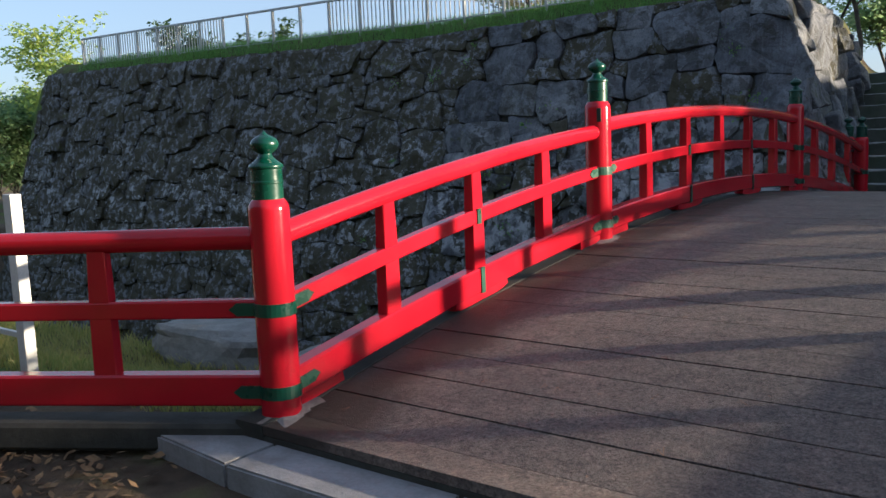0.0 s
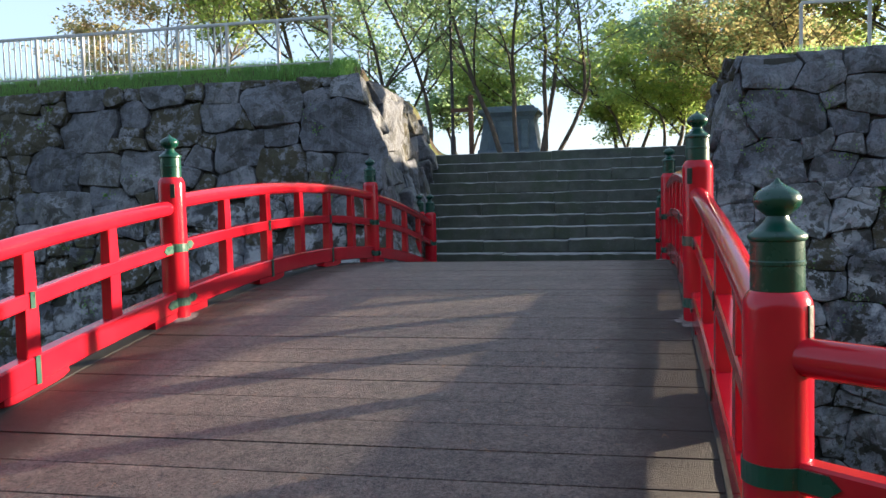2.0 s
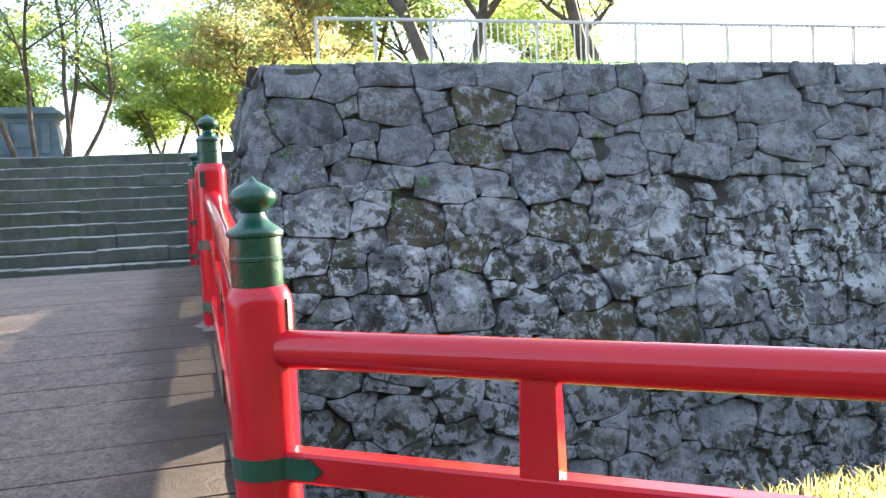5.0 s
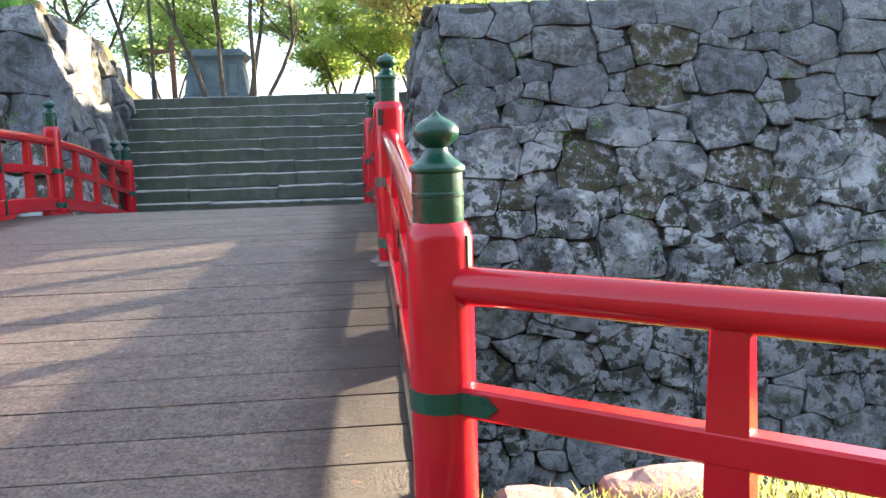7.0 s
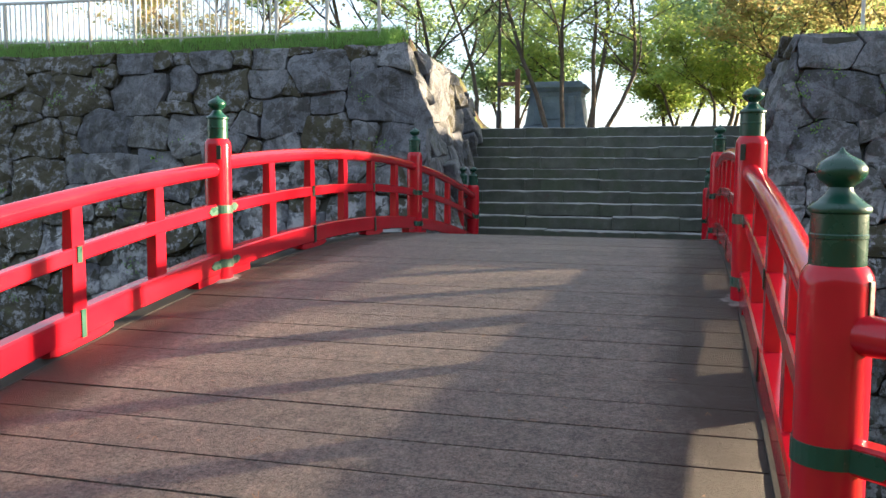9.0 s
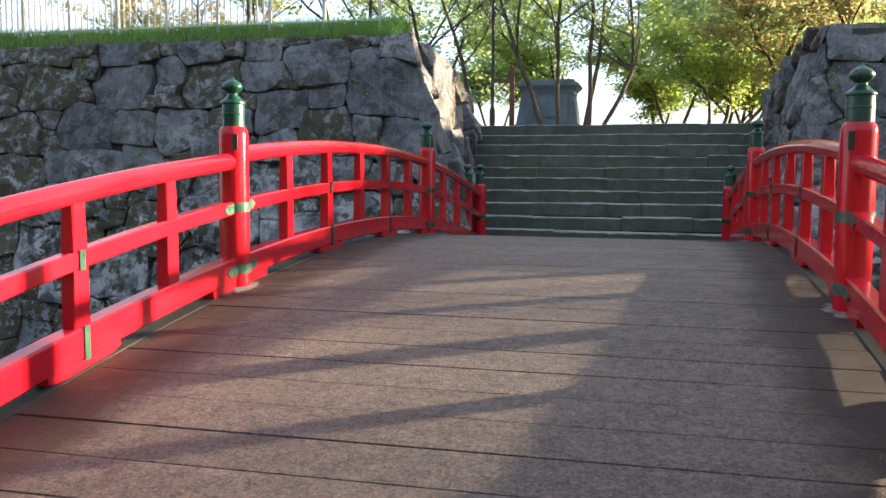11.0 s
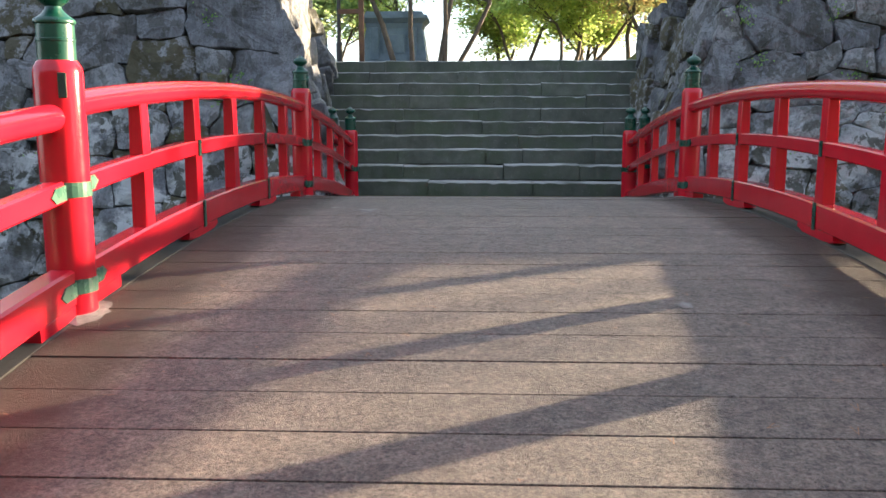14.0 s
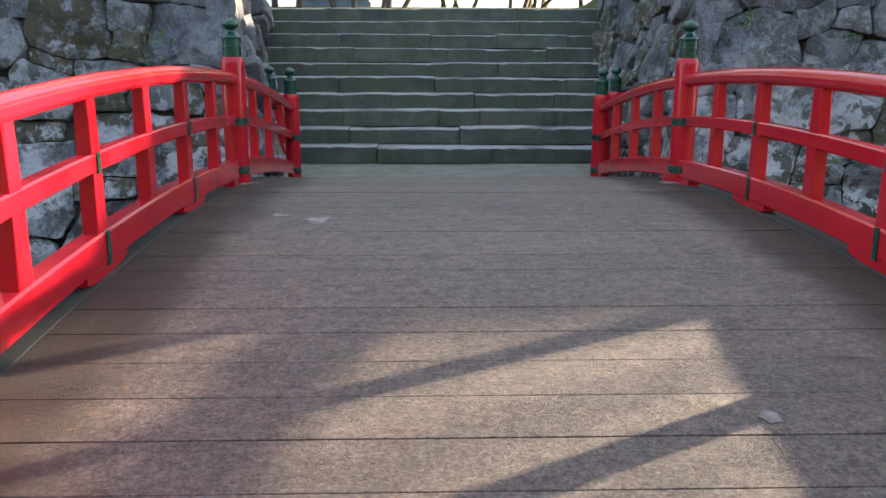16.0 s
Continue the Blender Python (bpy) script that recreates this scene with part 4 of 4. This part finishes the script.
make_tree(-7.5, 44.0, 8.0, 46, LEAF_GREEN, GREEN_LABEL, 2, (0.1, 0), 14000, 0.26, 0.50, 1.2, flat=0.3)
make_tree(10.5, 46.0, 9.0, 47, LEAF_YELLOW, YELLOW_LABEL, 2, (0.0, 0), 15399, 0.28, 0.56, 1.3, flat=0.3)
make_tree(2.9, 30.0, 4.6, 61, LEAF_YELLOW, YELLOW_LABEL, 2, (0.2, 0), 9000, 0.16, 0.34, 1.5, flat=0.3, low=1)
make_tree(0.9, 38.0, 4.4, 64, LEAF_YELLOW, YELLOW_LABEL, 3, (0.1, 0), 8000, 0.20, 0.40, 1.5, low=1)
make_tree(4.6, 37.0, 4.8, 65, LEAF_YELLOW, YELLOW_LABEL, 3, (-0.1, 0), 8000, 0.20, 0.40, 1.5, low=1)
make_tree(5.8, 28.0, 6.2, 62, LEAF_RUST, RUST_LABEL, 2, (-0.2, 0), 9000, 0.16, 0.34, 1.3, flat=0.3)
make_tree(-3.6, 33.0, 6.5, 63, LEAF_YELLOW, YELLOW_LABEL, 2, (0.1, 0), 9000, 0.17, 0.36, 1.2, flat=0.3)
# behind the right rampart
make_tree(8.6, 18.4, 10.0, 41, LEAF_GREEN, GREEN_LABEL, 2, (0.05, 0), 13000, 0.16, 0.37, radius=0.2)
make_tree(12.4, 17.8, 10.5, 42, LEAF_GREEN, GREEN_LABEL, 2, (-0.1, 0), 8680, 0.14, 0.28, radius=0.2)
make_tree(10.4, 24.0, 9.0, 43, LEAF_YELLOW, GREEN_LABEL, 2, (0, 0), 10416, 0.18, 0.31)
make_tree(16.0, 27.0, 9.0, 44, LEAF_YELLOW, GREEN_LABEL, 2, (0, 0), 10416, 0.20, 0.31)
# extra tree off to the right, added only to dapple the sun on the deck
make_tree(30.0, 17.4, 4.9, 48, LEAF_GREEN, GREEN_LABEL, 2, (0, 0), 900, 0.18, 0.42, radius=0.06)
# behind the left rampart
make_tree(-8.0, 22.0, 9.5, 51, LEAF_RUST, RUST_LABEL, 2, (0.1, 0), 9548, 0.17, 0.26)
make_tree(-12.0, 23.5, 10.0, 52, LEAF_YELLOW, RUST_LABEL, 2, (0.1, 0), 9548, 0.18, 0.28)
make_tree(-15.5, 27.0, 9.0, 53, LEAF_RUST, RUST_LABEL, 2, (0, 0), 8680, 0.19, 0.28)
make_tree(-34.0, 26.0, 10.5, 54, LEAF_PINE, "dark green pine tree against the sky", 1, (0.1, 0), 10416, 0.26, 0.31, radius=0.2)
make_tree(-43.0, 24.0, 9.0, 55, LEAF_YELLOW, "broad pale green tree beyond the rampart", 2, (0, 0), 12152, 0.30, 0.43)
make_tree(-45.0, 19.0, 7.0, 56, LEAF_GREEN, "broad pale green tree beyond the rampart", 3, (0, 0), 12000, 0.30, 0.50, 1.3, low=1)
make_tree(-56.0, 27.0, 9.0, 57, LEAF_YELLOW, "broad pale green tree beyond the rampart", 3, (0, 0), 12000, 0.34, 0.55, 1.3, low=1)


# Things beyond the stairs ------------------------------------------------
def make_lamp_post():
    z = ground_height(-4.0, 24.2)
    lamp = empty("lamp_post", "tall slim dark metal lamp post at the top of the stairs", "lamp post", at=(-4.0, 24.2, z))
    part("pole", lathe(bmesh.new(), [(0.09, -0.1), (0.09, 0.55), (0.055, 0.62), (0.045, 4.95)], 14), DARK_METAL, lamp, "", True)
    part("lantern", lathe(bmesh.new(), [(0.10, 4.97), (0.19, 5.38)], 6), WHITE_METAL, lamp, "pale lantern glass")
    part("lantern_cap", lathe(bmesh.new(), [(0.23, 5.38), (0.20, 5.45), (0.05, 5.58)], 6), DARK_METAL, lamp)
    part("collar", lathe(bmesh.new(), [(0.06, 4.90), (0.12, 4.97)], 6), DARK_METAL, lamp)


def make_signpost():
    z = ground_height(-3.3, 23.6)
    sign = empty("signpost", "brown wooden signpost with small arrow boards", "signpost", at=(-3.3, 23.6, z))
    part("post", box(bmesh.new(), -0.07, 0.07, -0.07, 0.07, -0.1, 1.75, 0.012), WOOD, sign)
    part("cap", lathe(bmesh.new(), [(0.10, 1.75), (0.10, 1.79), (0.01, 1.84)], 4), WOOD, sign)
    part("board", box(bmesh.new(), -0.62, -0.07, -0.03, 0.03, 1.32, 1.44, 0.006), WOOD, sign)


def make_monument():
    z = ground_height(-2.95, 30.0) - 0.05
    mon = empty("monument", "blue-grey tapered stone monument with a heavy cornice", "monument", at=(-2.95, 30.0, z))

    def block(name, w0, w1, h0, h1):
        bm = bmesh.new()
        box(bm, -w0, w0, -w0 * 0.8, w0 * 0.8, h0, h1)
        for v in bm.verts:
            if v.co.z > h0 + 0.01:
                v.co.x *= w1 / w0
                v.co.y *= w1 / w0
        bmesh.ops.bevel(bm, geom=bm.edges[:], offset=0.02, segments=2, affect='EDGES')
        return part(name, bm, MONUMENT, mon)
    block("plinth", 1.16, 1.14, 0, 0.18)
    block("body", 1.10, 0.93, 0.18, 1.22)
    for sx in (-0.62, 0.62):
        bm = bmesh.new()
        box(bm, sx - 0.13, sx + 0.13, -0.94, -0.72, 0.18, 1.22, 0.02)
        part("pilaster", bm, MONUMENT, mon)
    block("cornice", 0.94, 0.96, 1.22, 1.38)
    block("cornice", 0.98, 1.10, 1.38, 1.52)
    block("cap", 1.13, 1.10, 1.52, 1.64)
    block("cap", 0.98, 0.94, 1.64, 1.76)
    bm = bmesh.new()
    box(bm, -0.36, 0.36, -0.90, -0.78, 0.4, 1.0, 0.01)
    part("plaque", bm, MONUMENT, mon)


make_lamp_post()
make_signpost()
make_monument()


# Near bank ---------------------------------------------------------------
def make_rock(x, y, z, sx, sy, sz, seed, material, label):
    bm = bmesh.new()
    bmesh.ops.create_icosphere(bm, subdivisions=3, radius=1)
    for v in bm.verts:
        c = v.co.copy()
        q = Vector((math.copysign(abs(c.x) ** 0.6, c.x) * sx, math.copysign(abs(c.y) ** 0.6, c.y) * sy, math.copysign(abs(c.z) ** 0.6, c.z) * sz))
        v.co = q * (1 + 0.22 * noise.noise(c * 1.7 + Vector((seed, 0, 0))))
    ob = part("rock", bm, material, None, "", False)
    ob.location = (x, y, z)
    return tagged(ob, label, "rock", "bank rocks")


make_rock(3.42, 1.45, -0.53, 0.40, 0.26, 0.15, 1, PINK_ROCK, "reddish flat rock edging the grassy bank")
make_rock(2.62, 1.25, -0.50, 0.22, 0.22, 0.16, 2, PINK_ROCK, "small reddish rock edging the grassy bank")
make_rock(-4.9, 1.75, -0.32, 0.85, 0.35, 0.20, 3, GREY_ROCK, "long grey rock edging the grassy bank")
make_rock(-3.3, 1.55, -0.34, 0.30, 0.28, 0.20, 4, GREY_ROCK, "rounded grey rock edging the grassy bank")


def make_bank_fence():
    f = empty("bank_fence", "pale grey metal post fence on the near bank", "fence", at=(-4.62, -0.1, -0.12))
    for i, x in enumerate((0.0, -1.5, -3.0)):
        part("fence_post", box(bmesh.new(), x - 0.055, x + 0.055, -0.04, 0.04, -0.1, 1.28, 0.008), WHITE_METAL, f)
    for h in (0.28, 0.42):
        part("rail", box(bmesh.new(), -3.0, -0.045, -0.015, 0.015, h - 0.02, h + 0.02, 0.004), WHITE_METAL, f)


make_bank_fence()


# Mortar at the post feet and litter on the deck --------------------------
def make_mortar(x, y, seed):
    rng = random.Random(seed)
    bm = bmesh.new()
    n = 30
    c = bm.verts.new((x, y, arch(y) + 0.022))
    ring = []
    for k in range(n):
        a = math.tau * k / n
        r = 0.135 + 0.015 * rng.random() + (0.11 * (0.5 + noise.noise((3 * math.cos(a), 3 * math.sin(a), seed))) if math.cos(a) * x < 0 else 0)
        px, py = x + r * math.cos(a) * 0.9, y + r * math.sin(a)
        ring.append(bm.verts.new((px, py, arch(py) + 0.004)))
    for k in range(n):
        bm.faces.new((c, ring[k], ring[(k + 1) % n]))
    part("mortar_collar", bm, MORTAR, bridge, "crumbled pale mortar round a post foot")


for k, (mx, my) in enumerate([(-HALF, 0.0), (-HALF, POST_Y[1]), (-HALF, POST_Y[2]), (HALF, 0.0), (HALF, POST_Y[1]), (HALF, POST_Y[2])]):
    make_mortar(mx, my, 60 + k)


def make_scrap(x, y, w, l, seed):
    """A pale worn spot of dried mud stuck to the planks."""
    rng = random.Random(seed)
    bm = bmesh.new()
    c = bm.verts.new((x, y, arch(y) + 0.006))
    ring = []
    for k in range(14):
        a, f = math.tau * k / 14, rng.uniform(0.55, 1.1)
        px, py = x + w * f * math.cos(a), y + l * f * math.sin(a)
        ring.append(bm.verts.new((px, py, arch(py) + 0.004)))
    for k in range(14):
        bm.faces.new((c, ring[k], ring[(k + 1) % 14]))
    part("mud_spot", bm, MORTAR, bridge, "pale dried mud spot")


make_scrap(-1.08, 6.68, 0.10, 0.16, 1)
make_scrap(-1.35, 6.88, 0.07, 0.07, 2)
make_scrap(0.79, 3.74, 0.05, 0.05, 3)


def make_needles():
    rng = random.Random(77)
    verts, faces = [], []
    for _ in range(150):
        x, y = rng.uniform(-1.95, 1.9), rng.uniform(0.0, 8.0)
        a, l = rng.uniform(0, math.tau), rng.uniform(0.02, 0.06)
        for s in (-0.25, 0.25):
            dx, dy = math.cos(a + s) * l, math.sin(a + s) * l
            w = 0.0012
            o = len(verts)
            z = arch(y) + 0.006
            z2 = arch(y + dy) + 0.009
            nx, ny = -math.sin(a + s) * w, math.cos(a + s) * w
            verts += [(x + nx, y + ny, z), (x - nx, y - ny, z), (x + dx - nx, y + dy - ny, z2), (x + dx + nx, y + dy + ny, z2)]
            faces.append((o, o + 1, o + 2, o + 3))
    tagged(raw("pine_needles", verts, faces, NEEDLE), "dry brown pine needles scattered on the deck", "litter", kind="stuff")


make_needles()


def make_dead_leaves():
    rng = random.Random(91)
    verts, faces = [], []
    for _ in range(420):
        x, y = rng.uniform(-4.4, -2.2), rng.uniform(-1.6, -0.35)
        z = ground_height(x, y) + rng.uniform(0.005, 0.04)
        a, l = rng.uniform(0, math.tau), rng.uniform(0.018, 0.05)
        d, e = Vector((math.cos(a), math.sin(a), rng.gauss(0, 0.3))) * l, Vector((-math.sin(a), math.cos(a), rng.gauss(0, 0.3))) * l * 0.5
        c, o = Vector((x, y, z)), len(verts)
        verts += [tuple(c - d), tuple(c + e), tuple(c + d), tuple(c - e)]
        faces.append((o, o + 1, o + 2, o + 3))
    tagged(raw("dead_leaves", verts, faces, LITTER), "dry brown leaves lying on bare soil", "litter", kind="stuff")


make_dead_leaves()


# Deck planks -------------------------------------------------------------
PLANK = 0.30


def make_planks():
    rng = random.Random(2)
    y = -0.28
    while y < LENGTH + 0.2:
        y1 = min(y + PLANK, LENGTH + 0.22)
        y = max(y, -0.20)
        ym = (y + y1) / 2
        slope = math.atan2(arch(y1) - arch(y), y1 - y)
        bm = bmesh.new()
        w = (y1 - y) / 2 - (0.0022 if abs(y - 3.62) > 0.05 else 0.005)
        box(bm, -1.9895, 1.9895, -w, w, -0.05, 0.0, 0.003)
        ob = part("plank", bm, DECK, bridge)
        ob.location = (0, ym, (arch(y) + arch(y1)) / 2 + rng.uniform(-0.002, 0.002))
        ob.rotation_euler = (slope, rng.uniform(-0.0007, 0.0007), rng.uniform(-0.0008, 0.0008))
        y = y1


make_planks()
